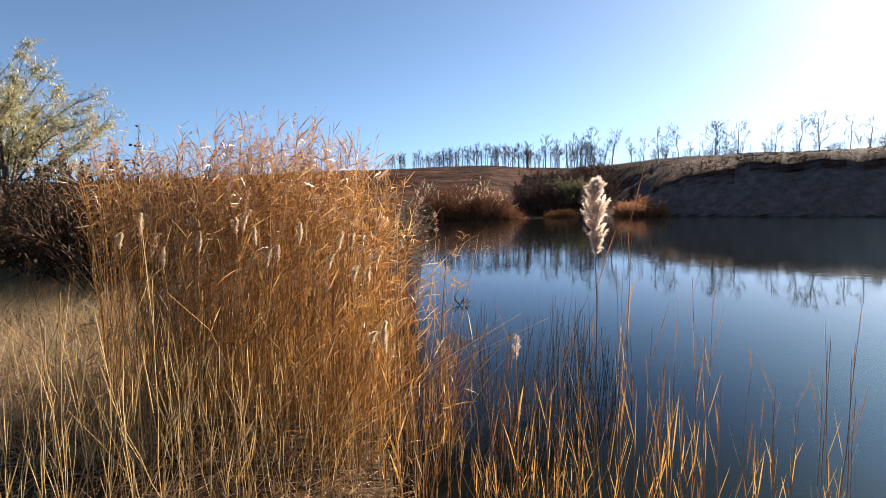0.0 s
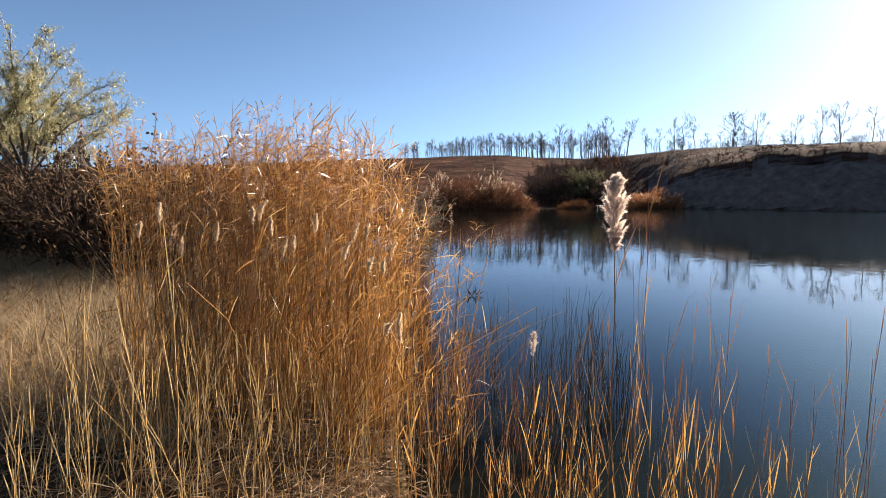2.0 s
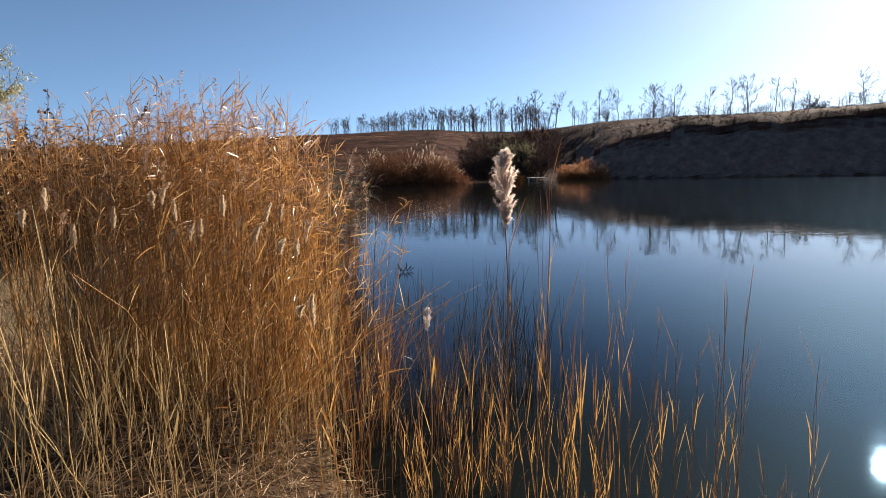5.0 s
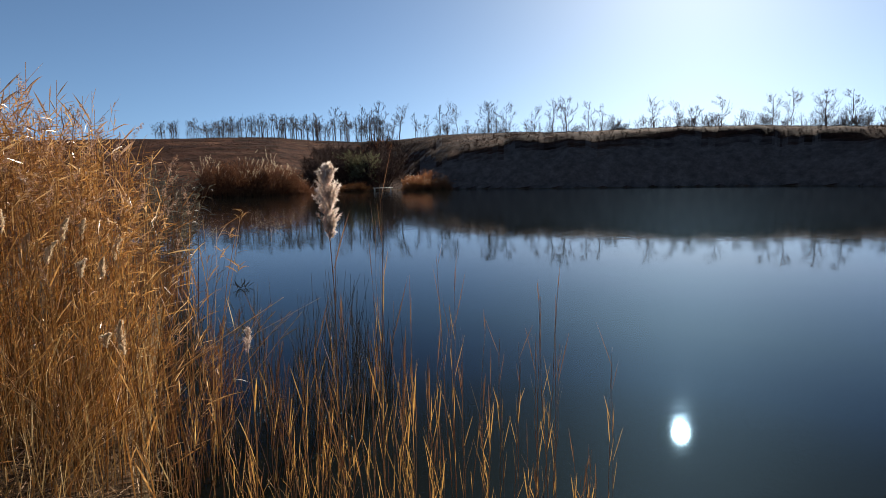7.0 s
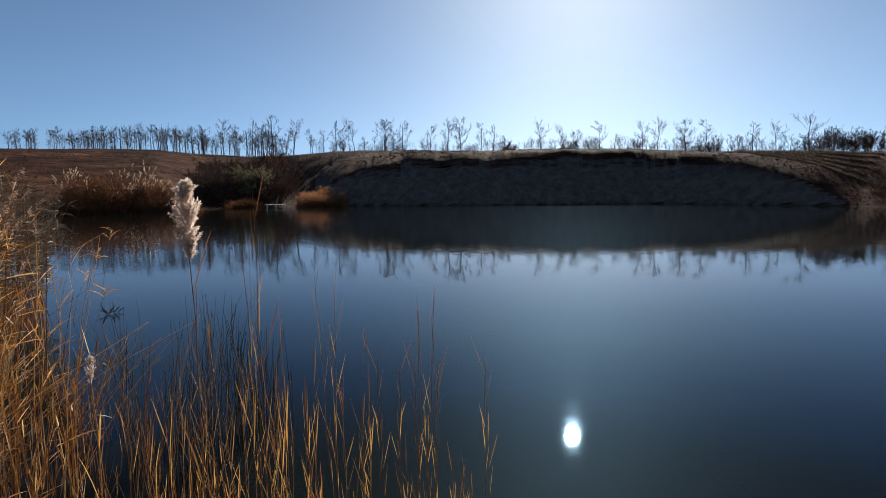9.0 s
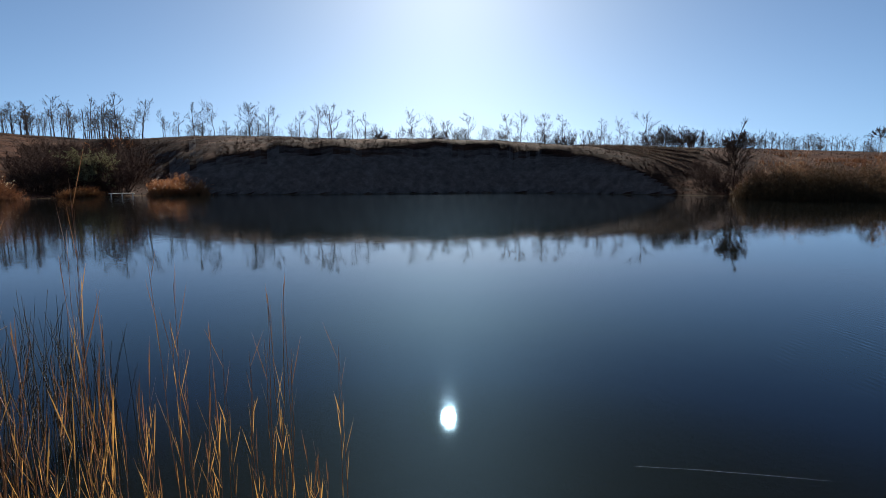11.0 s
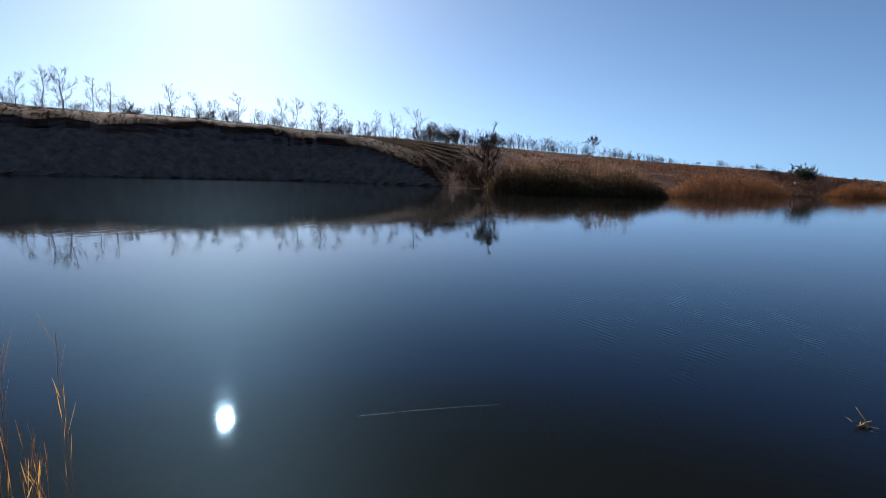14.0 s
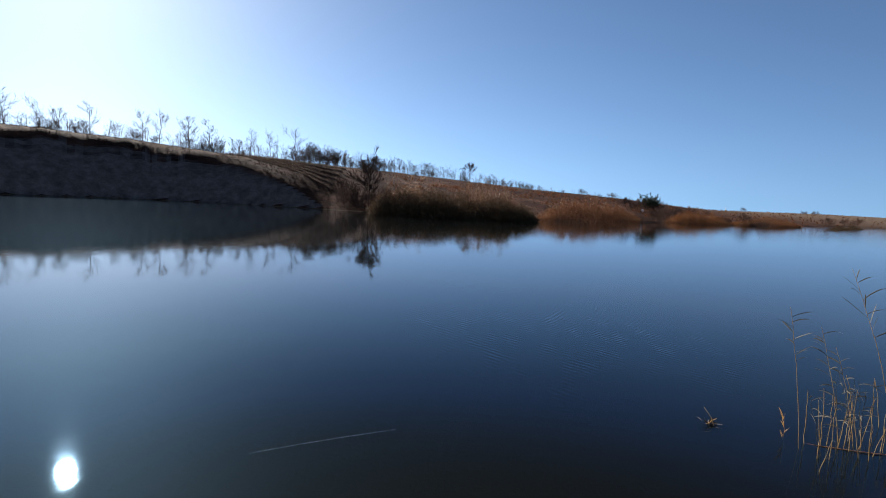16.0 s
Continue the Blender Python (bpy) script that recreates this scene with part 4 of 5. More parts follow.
# single stalks with buff plumes along the clump's face
heads = []
for i in range(5):
    h = stalk(40 + i, 1.55, (r0.normal(0, 0.08), r0.normal(0, 0.08)), 4, "reed_stalk", M_STEM, M_LEAF, 0.28, 0.004, 0.4, 0.45, 0.15 + 0.02 * (i % 3), 0.042 + 0.003 * (i % 2), 5600, 0.0032, M_PLUME, 0.14 + 0.09 * (i % 4), tight=0.7)
    heads.append(tagged(h, "straw-coloured reed with a buff seed plume", "reed", "plumed reeds of the clump"))
PLUMED = [(-2.04, 3.66, 1.71), (-1.14, 4.34, 1.41), (-1.62, 3.9, 1.70), (-1.45, 3.85, 1.69), (-1.28, 4.0, 1.58), (-1.22, 3.95, 1.45), (-0.86, 4.0, 1.52),
          (-0.62, 4.0, 1.36), (-0.66, 3.7, 1.34), (-1.9, 3.7, 1.45), (-0.5, 3.8, 1.30), (-0.75, 4.2, 1.50), (-1.7, 4.1, 1.35), (-0.38, 3.2, 1.00), (-1.8, 3.75, 1.55), (-1.05, 3.8, 1.62), (-1.35, 3.9, 1.4), (-0.95, 3.75, 1.4), (-2.2, 3.7, 1.6)]
for i, (x, y, z) in enumerate(PLUMED):
    x, y, z = x * 0.87, y * 0.87, EYE + (z - EYE) * 0.87
    g = drop_on_ground(x, y)
    m = pose(x, y, g, 0, 0, r0.uniform(-70, 70))
    ob = heads[i] if i < 5 else copy_thing(heads[i % 5], m)
    ob.matrix_world = m
    ob.scale = (1, 1, (z + 0.06 - g) / 1.64)

# leafy reeds that stand above the clump
lofty = [stalk(50 + i, 2.45, (0.18, 0.02), 14, "reed_stalk", M_STEM, M_SEED, 0.32, 0.008, 0.8, 0.6, radius=0.004, leaf_droop=0.15) for i in range(2)]
for s in lofty:
    tagged(s, "tall reed with stiff dry blades above the clump", "reed", "tall leafy reeds")
for i, (x, y, s) in enumerate([(-1.10, 5.6, 1.0), (-1.32, 5.7, 1.04), (-1.48, 5.5, 0.98), (-0.95, 5.4, 0.95), (-1.22, 5.3, 1.0), (-1.62, 5.8, 1.0), (-0.72, 5.2, 0.9), (-2.1, 5.4, 0.97), (-2.5, 5.3, 0.95), (-1.4, 5.3, 1.06), (-1.0, 5.6, 1.03), (-1.8, 5.4, 1.05), (-1.55, 5.2, 1.0), (-2.3, 5.2, 1.03)]):
    m = pose(x, y, height(x, y), 0, 0, r0.uniform(-60, 60))
    ob = lofty[i] if i < 2 else copy_thing(lofty[i % 2], m)
    ob.matrix_world = m
    ob.scale = (1, 1, s)

# ---- the tall silver plume and its neighbours in the water ----
def plant_at(ob, x, y, turn=0.0):
    ob.matrix_world = pose(x, y, max(height(x, y), -0.3), 0, 0, turn)
    return ob


big = stalk(60, 1.69 - height(0.485, 1.66), (0.0, 0.02), 9, "reed_stalk", M_RUST, M_RUST, 0.24, 0.0022, 0.25, 0.3, 0.25, 0.06, 11500, 0.0034, M_SILVER, 0.04)
tagged(plant_at(big, 0.485, 1.66), "tall reed with a large silvery backlit plume standing in the water", "reed")
small = stalk(61, 1.40 - height(0.21, 1.51), (0.0, 0.03), 5, "reed_stalk", M_GOLD, M_GOLD, 0.24, 0.003, 0.2, 0.35, 0.08, 0.02, 2400, 0.0028, M_SILVER, 0.15)
tagged(plant_at(small, 0.21, 1.51), "short golden reed with a small pale plume", "reed")
drooping = stalk(62, 1.02, (-0.10, 0.02), 5, "reed_stalk", M_STEM, M_LEAF, 0.3, 0.006, 0.3, 0.3, 0.19, 0.045, 7000, 0.003, M_PLUME, 0.2, tight=0.65)
tagged(plant_at(drooping, -0.22, 2.72), "leaning reed with a drooping buff plume", "reed")

x, y = -1.05, 0.62
s_ = np.linspace(0, 1, 12)[:, None]
foot, top = np.array([x, y, height(x, y) - 0.1]), np.array([-0.795, 0.915, 2.17])
arch = foot * (1 - s_) + top * s_ + np.array([-0.05, -0.06, 0.0]) * np.sin(np.pi * s_)
side = new("bulrush", Pile().tubes(arch[None], (0.0062 * (1 - s_[:, 0] ** 3) + 0.0006)[None], 7).mesh("bulrush", M_RUST, True))
tagged(side, "leaning smooth brown bulrush blade with a pointed tip", "reed")

# golden sedges: tall thin stems with narrow upright blades
SEDGE = [(1.20, 2.36, 1.37, 0), (0.76, 1.78, 1.36, 1), (0.70, 1.86, 1.32, 1), (0.60, 2.23, 1.27, 0), (0.87, 2.47, 1.52, 2), (1.21, 2.02, 1.00, 1), (1.49, 1.98, 1.29, 0),
         (1.56, 2.0, 1.21, 0), (0.95, 2.03, 1.13, 1), (1.42, 2.14, 0.97, 2), (1.30, 1.74, 0.72, 1), (1.53, 1.71, 0.65, 1), (1.22, 2.24, 1.08, 0), (0.44, 2.15, 1.21, 1),
         (0.32, 2.26, 1.2, 2), (1.67, 1.67, 1.04, 2), (1.44, 1.58, 0.76, 1), (1.26, 1.9, 1.07, 2), (0.84, 2.48, 1.72, 2), (0.80, 1.95, 1.1, 1), (0.66, 2.0, 1.25, 0), (0.9, 1.85, 0.85, 1)]
kinds = [sedge(70, 1.25, 3, 7, M_RUST, M_GOLD, 0.1, "sedge_stalk"), sedge(71, 1.08, 4, 9, M_RUST, M_GOLD, 0.1, "sedge_stalk"), sedge(72, 1.25, 2, 5, M_RUST, M_GOLD, 0.06, "sedge_stalk")]
words = ["rust-brown sedge with thin branching tips in the water", "golden sedge tuft with narrow upright yellow blades", "thin reddish sedge stems with few blades"]
for k, w in zip(kinds, words):
    tagged(k, w, "sedge", "sedges in the shallows")
used = set()
for x, y, z, kind in SEDGE:
    m = pose(x, y, height(x, y), 0, 0, r0.uniform(0, 360))
    ob = copy_thing(kinds[kind], m) if kind in used else kinds[kind]
    used.add(kind)
    ob.matrix_world = m
    ob.scale = (1, 1, (z - height(x, y)) / (1.15 if kind != 1 else 1.02))
# denser tufts between them
for i in range(6):
    x, y = r0.uniform(0.15, 1.1), r0.uniform(2.0, 3.1)
    kind = 1 if i % 3 else 0
    m = pose(x, y, height(x, y), r0.normal(0, 3), r0.normal(0, 3), r0.uniform(0, 360))
    copy_thing(kinds[kind], m).scale = (1, 1, r0.uniform(0.55, 0.95))

# pale stalks in front, on the bank
pale = [stalk(80, 1.25, (0.05, 0.04), 3, "reed_stalk", M_PALE, M_PALE, 0.30, 0.0015, 0.16, 0.3, radius=0.0024, leaf_droop=0.06),
        stalk(81, 1.15, (-0.07, 0.03), 4, "reed_stalk", M_PALE, M_PALE, 0.28, 0.0014, 0.2, 0.25, radius=0.0022, leaf_droop=0.1),
        stalk(82, 1.2, (0.02, -0.05), 2, "reed_stalk", M_PALE, M_PALE, 0.40, 0.0027, 0.10, 0.45, radius=0.003, leaf_droop=0.04)]
for p in pale:
    tagged(p, "pale yellow dry reed with upright blades on the bank", "reed", "pale reeds on the bank")
PALE = [(-1.10, 1.91, 1.70, 2), (-1.16, 1.87, 1.30, 2), (-1.46, 1.90, 1.60, 0), (-1.44, 1.79, 1.48, 1), (-1.30, 1.89, 1.27, 0), (-1.2, 2.31, 1.35, 1), (-1.06, 2.48, 1.11, 0),
        (-1.41, 1.69, 1.30, 1), (-1.44, 1.92, 1.35, 0), (-0.53, 2.85, 0.9, 1), (-0.28, 2.89, 1.1, 0), (-1.75, 2.3, 1.25, 1), (-1.9, 2.5, 1.35, 0), (-1.62, 2.1, 1.1, 1),
        (-0.95, 2.2, 1.0, 0), (-0.8, 2.5, 1.05, 1), (-0.62, 2.55, 0.95, 2), (-1.3, 2.6, 1.2, 1), (-2.1, 2.6, 1.3, 0), (-0.05, 2.7, 1.0, 1), (-0.15, 2.5, 0.9, 0), (-1.0, 2.05, 1.2, 1)]
used = set()
for x, y, z, kind in PALE:
    m = pose(x, y, height(x, y), 0, 0, r0.uniform(0, 360))
    ob = copy_thing(pale[kind], m) if kind in used else pale[kind]
    used.add(kind)
    ob.matrix_world = m
    ob.scale = (1, 1, (z - height(x, y)) / 1.3)
for i in range(40):
    x, y = r0.uniform(-2.4, 0.1), r0.uniform(2.2, 3.4)
    if x < -0.95 * y:
        continue
    m = pose(x, y, height(x, y), r0.normal(0, 4), r0.normal(0, 4), r0.uniform(0, 360))
    copy_thing(pale[int(r0.integers(0, 3))], m).scale = (1, 1, r0.uniform(0.35, 0.85))

for i in range(26):
    x, y = r0.uniform(-2.1, -0.85), r0.uniform(1.75, 2.7)
    m = pose(x, y, height(x, y), r0.normal(0, 8), r0.normal(0, 9), r0.uniform(0, 360))
    copy_thing(pale[int(r0.integers(0, 3))], m).scale = (1, 1, r0.uniform(0.4, 0.85))

# ---- grass and litter on the bank ----
spots = scatter(r0, 2600, ((-16, -1.6), (3.0, 15), lambda x, y: (x < -0.62 * y + 0.25) & (x > -1.5 * y - 2)))
grass(20, spots, 0.4, "grass", "pale dry matted grass on the bank", M_GRASS, 22, 0.0026, 0.95, 5)
spots = scatter(r0, 520, ((-4.2, 0.2), (1.4, 4.6), lambda x, y: (x < 0.1) & (near_distance(x, y) < -0.1)))
grass(21, spots, 0.16, "grass", "short sparse dry grass between reed stalks", M_GRASS, 5, 0.0022, 0.9)
n = 9500
lit = scatter(r0, n, ((-4.5, 0.3), (1.2, 5.2), lambda x, y: (near_distance(x, y) < 0.12) & (x > -1.1 * y)))
a = r0.uniform(0, 6.28, n)
root = np.concatenate([lit, ground_height(lit[:, 0], lit[:, 1])[:, None] + r0.uniform(0.002, 0.06, (n, 1))], 1)
way = unit(np.stack([np.cos(a), np.sin(a), r0.normal(0.08, 0.3, n)], -1))
p = leaf_paths(root, way, r0.uniform(0.03, 0.26, n), r0.uniform(-0.05, 0.15, n), 3)
tagged(new("straw_litter", Pile().blades(p, leaf_across(p, r0.uniform(0.0012, 0.0042, n), r0)).mesh("straw_litter", M_LITTER)), "broken straw and dead leaves lying on the soil", "litter", kind="stuff")

# a pale curled blade and a bleached scrap of bark among the litter
x, y = -2.72, 2.78
curl = new("curled_leaf")
s_ = np.linspace(0, 1, 9)
bow = np.stack([0.02 + 0.20 * s_, 0.06 * s_, 0.42 * np.sin(s_ * 2.5) * (1 - 0.25 * s_)], -1)[None]
wide = np.broadcast_to(np.array([0.3, -0.9, 0.3])[None, None] * (0.022 * np.sin(0.25 + 2.7 * s_))[None, :, None], bow.shape)
part("blade", Pile().blades(bow, wide), M_PLUME, curl)
part("stem", Pile().tubes(np.array([[(0.0, 0, -0.05), (0.0, 0, 0.0), (0.03, 0.01, 0.04)]]), np.array([[0.004, 0.004, 0.003]]), 6), M_PALE, curl)
curl.matrix_world = pose(x, y, height(x, y), 0, 0, 0)
curl.scale = (0.6, 0.6, 0.55)
tagged(curl, "broad bleached reed blade curling over the litter", "leaf")
x, y = -4.17, 4.48
scrap = new("bark_scrap")
for i in range(3):
    u_ = np.linspace(0, 1, 6)
    strip = np.stack([0.24 * u_ - 0.12, np.full(6, 0.035 * i - 0.035), 0.02 + 0.03 * np.sin(u_ * 3.1) + 0.006 * i], -1)[None]
    part("strip", Pile().tubes(strip, np.array([[0.006, 0.014, 0.017, 0.017, 0.013, 0.005]]), 6), M_WOOD, scrap)
scrap.matrix_world = pose(x, y, height(x, y), 0, 0, -30)
tagged(scrap, "bleached grey strips of bark lying in the grass", "bark")

# ---- willow and dark brush behind the clump ----
def willow():
    """Trunk leaning out of the thicket, bowed limbs to a round crown, hanging side twigs with small leaves."""
    r = np.random.default_rng(33)
    tree = new("willow_tree")
    fork = np.array([0.55, -0.3, 1.7])
    trunk = Pile().tubes(np.array([[(-0.5, 0.2, -0.3), (-0.2, 0.0, 0.5), (0.25, -0.15, 1.1), fork]]), np.array([[0.17, 0.15, 0.13, 0.11]]), 8)
    trunk.tubes(np.array([[(-0.55, 0.2, -0.3), (-0.7, 0.3, 0.8), (-1.0, 0.4, 1.7), (-1.4, 0.3, 2.6)]]), np.array([[0.12, 0.11, 0.09, 0.06]]), 7)
    part("trunk", trunk, M_BARK, tree)
    centre, size = np.array([0.15, 0, 3.75]), np.array([2.25, 2.2, 2.4])
    limbs, twigs, tips = Pile(), Pile(), []
    paths = []
    for i in range(46):
        d = r.normal(0, 1, 3)
        d[2] = abs(d[2]) * 0.9 - 0.45
        d = unit(d)
        end = centre + d * size * r.uniform(0.75, 1.05)
        start = fork if r.uniform() < 0.62 else np.array([-1.0, 0.4, 1.7])
        mid = start * 0.5 + end * 0.5 + np.array([0, 0, 0.45]) + r.normal(0, 0.2, 3)
        s = np.linspace(0, 1, 7)[:, None]
        paths.append((1 - s) ** 2 * start + 2 * s * (1 - s) * mid + s ** 2 * end + r.normal(0, 0.03, (7, 3)))
    paths = np.array(paths)
    limbs.tubes(paths, np.linspace(0.034, 0.005, 7)[None] * r.uniform(0.6, 1.3, 46)[:, None], 5)
    part("limb", limbs, M_BARK, tree)
    who = r.integers(0, 46, 1500)
    u = r.uniform(1.6, 6, 1500)
    i = np.minimum(u.astype(int), 5)
    f = (u - i)[:, None]
    root = paths[who, i] * (1 - f) + paths[who, i + 1] * f
    way = unit(paths[who, 6] - paths[who, 3] + r.normal(0, 0.8, (1500, 3)) + np.array([0, 0, 0.35]))
    tp = leaf_paths(root, way, r.uniform(0.2, 0.6, 1500), r.uniform(-0.05, 0.45, 1500), 4)
    part("crown", Pile().tubes(tp, np.linspace(0.005, 0.002, 4)[None] * np.ones((1500, 1)), 3), M_BARK, tree)
    m = 52000
    who = r.integers(0, 1500, m)
    k = r.integers(1, 4, m)
    root = tp[who, k] + r.normal(0, 0.035, (m, 3))
    p = leaf_paths(root, unit(r.normal(0, 1, (m, 3)) + np.array([0, 0, -0.3])), r.uniform(0.05, 0.09, m), r.uniform(0, 0.5, m), 3)
    part("foliage", Pile().blades(p, leaf_across(p, r.uniform(0.005, 0.009, m), r)), M_WILLOW, tree, "sparse pale olive-green narrow leaves")
    return tree


w = willow()
w.matrix_world = pose(-10.1, 11.9, height(-10.1, 11.9), 0, 0, 0)
tagged(w, "many-stemmed willow with thin yellowing leaves", "tree")
brush = [shrub(90 + i, 2.0, 2.2, "brush", M_BRUSH, M_BRUSH, 3000, 0.07, 22, 0.006, 2) for i in range(2)]
for b in brush:
    tagged(b, "dark leafless thicket of thin brown twigs", "shrub", "thickets beside the reeds")
BRUSH = [(-7.6, 10.8), (-8.6, 11.2), (-9.8, 11.0), (-6.8, 10.4), (-11.0, 11.6), (-8.0, 12.4), (-9.4, 12.8), (-7.0, 11.8), (-12.2, 12.0), (-10.6, 13.2), (-6.2, 9.6), (-5.4, 8.8), (-6.0, 11.0)]
for i, (x, y) in enumerate(BRUSH):
    m = pose(x, y, height(x, y), 0, 0, r0.uniform(0, 360))
    ob = copy_thing(brush[i % 2], m) if i > 1 else brush[i]
    ob.matrix_world = m
    ob.scale = (1, 1, r0.uniform(0.8, 1.15))

# ---- broken reeds at the water's edge beyond the open stretch ----
def standing(seed, x, y, lean, tall, leaves, label, leaf=0.2, wide=0.0052, low=0.66, open_=1.3, radius=0.0034, stem=None, droop=0.3):
    reed = stalk(seed, tall, lean, leaves, "reed_stalk", stem or M_PALE, M_SHADELEAF, leaf, wide, open_, low, radius=radius, leaf_droop=droop)
    reed.matrix_world = pose(x, y, 0, 0, 0, 0)
    return tagged(reed, label, "reed", "broken reeds in the water")


standing(100, 4.69, -3.33, (0.09, 0.17), 1.22, 9, "upright reed with dark stiff blades standing in the water", 0.21)
standing(104, 4.79, -3.71, (0.12, 0.21), 1.04, 9, "upright reed with dark stiff blades standing in the water", 0.19)
standing(105, 4.82, -3.86, (0.12, 0.20), 0.86, 8, "upright reed with dark stiff blades standing in the water", 0.16)
standing(106, 4.62, -4.05, (0.26, 0.38), 1.58, 11, "tall leaning reed with pale drooping blades at its tip", 0.26, 0.005, 0.68, 1.1)
STUMPS = [(4.82, -3.43, 0.01, 0.02, 0.48), (4.53, -3.40, 0.03, 0.05, 0.49), (4.83, -3.58, 0.02, 0.03, 0.51), (4.84, -3.64, 0.01, 0.01, 0.45), (4.53, -3.48, 0.01, 0.01, 0.53),
          (4.84, -3.71, -0.02, -0.04, 0.43), (4.79, -3.73, -0.01, -0.02, 0.42), (4.75, -3.75, 0.0, -0.01, 0.55), (4.62, -3.77, 0.09, 0.14, 0.68), (4.98, -3.89, 0.01, 0.02, 0.45),
          (4.58, -3.81, 0.02, 0.03, 0.71), (5.39, -4.43, 0.06, 0.08, 0.46), (4.71, -3.89, -0.05, -0.07, 0.27), (4.80, -4.04, 0.0, 0.0, 0.35), (4.29, -3.24, -0.04, -0.07, 0.28)]
for i, (x, y, lx, ly, tall) in enumerate(STUMPS):
    standing(110 + i, x, y, (lx, ly), tall, 2 if i % 4 == 2 else 0, "broken pale reed stump in dark water", 0.11, 0.003, 0.6, 1.2, 0.0042)
for i in range(14):
    u = i / 13
    standing(130 + i, 4.80 - 0.15 * u + r0.normal(0, 0.06), -3.85 - 0.6 * u + r0.normal(0, 0.06), (r0.normal(0, 0.05), r0.normal(0, 0.05)), r0.uniform(0.15, 0.6), 1 if i % 3 == 0 else 0, "broken pale reed stump in dark water", 0.11, 0.004, 0.6, 1.2, 0.004)
for i in range(7):
    standing(150 + i, 4.72 + r0.normal(0, 0.09), -3.72 + r0.normal(0, 0.2), (r0.normal(0, 0.1), r0.normal(0, 0.1)), r0.uniform(0.5, 0.85), 7, "thin dark reed with curled withered blades in the water", 0.17, 0.005, 0.5, 1.5, 0.0026, M_SHADELEAF, 0.55)
fallen = new("fallen_reed", Pile().tubes(np.array([[(4.83, -3.44, -0.004), (4.78, -3.6, 0.006), (4.77, -3.72, 0.004), (4.74, -3.9, 0.009), (4.75, -4.1, 0.006)]]), np.array([[0.003, 0.0045, 0.005, 0.0045, 0.004]]), 6).mesh("fallen_reed", M_RUST))
tagged(fallen, "brown reed stem lying on the water", "reed")
tuft = stalk(103, 0.22, (0.02, 0.0), 7, "sedge_tuft", M_GOLD, M_GOLD, 0.11, 0.004, 0.5, 0.45, radius=0.002)
tagged(plant_at(tuft, 4.91, -3.30), "small yellow tuft of blades rising from the water", "sedge")
tuft.location.z = 0.0
drift = new("drift_twigs")
drift.location = (5.05, -2.72, 0)
drift.scale = (0.75, 0.75, 0.75)
for a0, ln, up in ((20, 0.14, 0.16), (140, 0.16, 0.04), (250, 0.13, 0.02), (300, 0.10, 0.06)):
    dx, dy = math.cos(radians(a0)) * ln, math.sin(radians(a0)) * ln
    part("twig", Pile().tubes(np.array([[(-dx * 0.4, -dy * 0.4, 0.005), (0, 0, up * 0.5 + 0.01), (dx, dy, up + 0.005)]]), np.array([[0.006, 0.006, 0.003]]), 5), M_PALE, drift)
rr = np.random.default_rng(5)
pp = leaf_paths(rr.normal(0, 0.04, (26, 3)) * np.array([1, 1, 0.3]) + np.array([0, 0, 0.02]), unit(rr.normal(0, 1, (26, 3)) + np.array([0, 0, 0.4])), rr.uniform(0.05, 0.12, 26), np.full(26, 0.2), 3)
part("foliage", Pile().blades(pp, leaf_across(pp, np.full(26, 0.009), rr)), M_BARK, drift)
tagged(drift, "small clump of twigs and dead leaves afloat", "twigs")
# white colour holds the sun's glint along this thin floating line
thread = new("floating_straw", Pile().tubes(np.array([[(3.52, 1.12, 0.002), (3.76, 0.80, 0.003), (3.98, 0.48, 0.002), (4.20, 0.14, 0.002)]]), np.array([[0.0002, 0.0005, 0.0005, 0.0002]]), 6).mesh("floating_straw", M_WHITE))
tagged(thread, "long thin straw floating on the water, whitened for the sun glint", "straw")

# spiky dark weed afloat beyond the clump
weed = new("floating_weed")
rw = np.random.default_rng(8)
for i in range(14):
    a0 = rw.uniform(0, 6.28)
    p = leaf_paths(np.array([[rw.normal(0, 0.04), rw.normal(0, 0.04), 0.0]]), unit(np.array([[math.cos(a0), math.sin(a0) * 0.6, rw.uniform(0.5, 2.0)]])), np.array([rw.uniform(0.12, 0.26)]), np.array([0.22]), 5)
    part("leaf", Pile().blades(p, leaf_across(p, np.array([0.007]), rw)), M_RUSH, weed)
weed.location = (0.29, 9.5, 0.005)
tagged(weed, "spiky tuft of dark withered weed afloat", "weed")

# ---- far shore: reeds ----
FAR = (M_FARREED, M_FARREED, M_SILVER)


def far_bed(seed, n, zone, tall, label, mats=FAR, plumes=0.25, name="reed_bed", plume=0.36, hairs=14, ends=2.2):
    r = np.random.default_rng(seed)
    s = scatter(r, n, zone)
    tops = s[r.integers(0, n, max(6, n // 90))]
    near = np.min(np.hypot(s[:, None, 0] - tops[None, :, 0], s[:, None, 1] - tops[None, :, 1]), axis=1)
    dome = 0.48 + 0.52 * np.exp(-(near / 1.1) ** 2)
    side = np.degrees(np.arctan2(s[:, 0], s[:, 1]))
    dome *= np.clip(0.22 + np.minimum(side - side.min(), side.max() - side) / min(ends, 0.3 * np.ptp(side)), 0.22, 1)
    reed_bed(seed, s, tall * r.uniform(0.72, 1.1, n) * dome * (1.0 + 0.3 * wavy(s[:, 0], s[:, 1], 0.5, seed)), name, label, 0.35, 9, 0.45, 0.02, plumes, plume, 0.009, 0.2, mats, hairs)


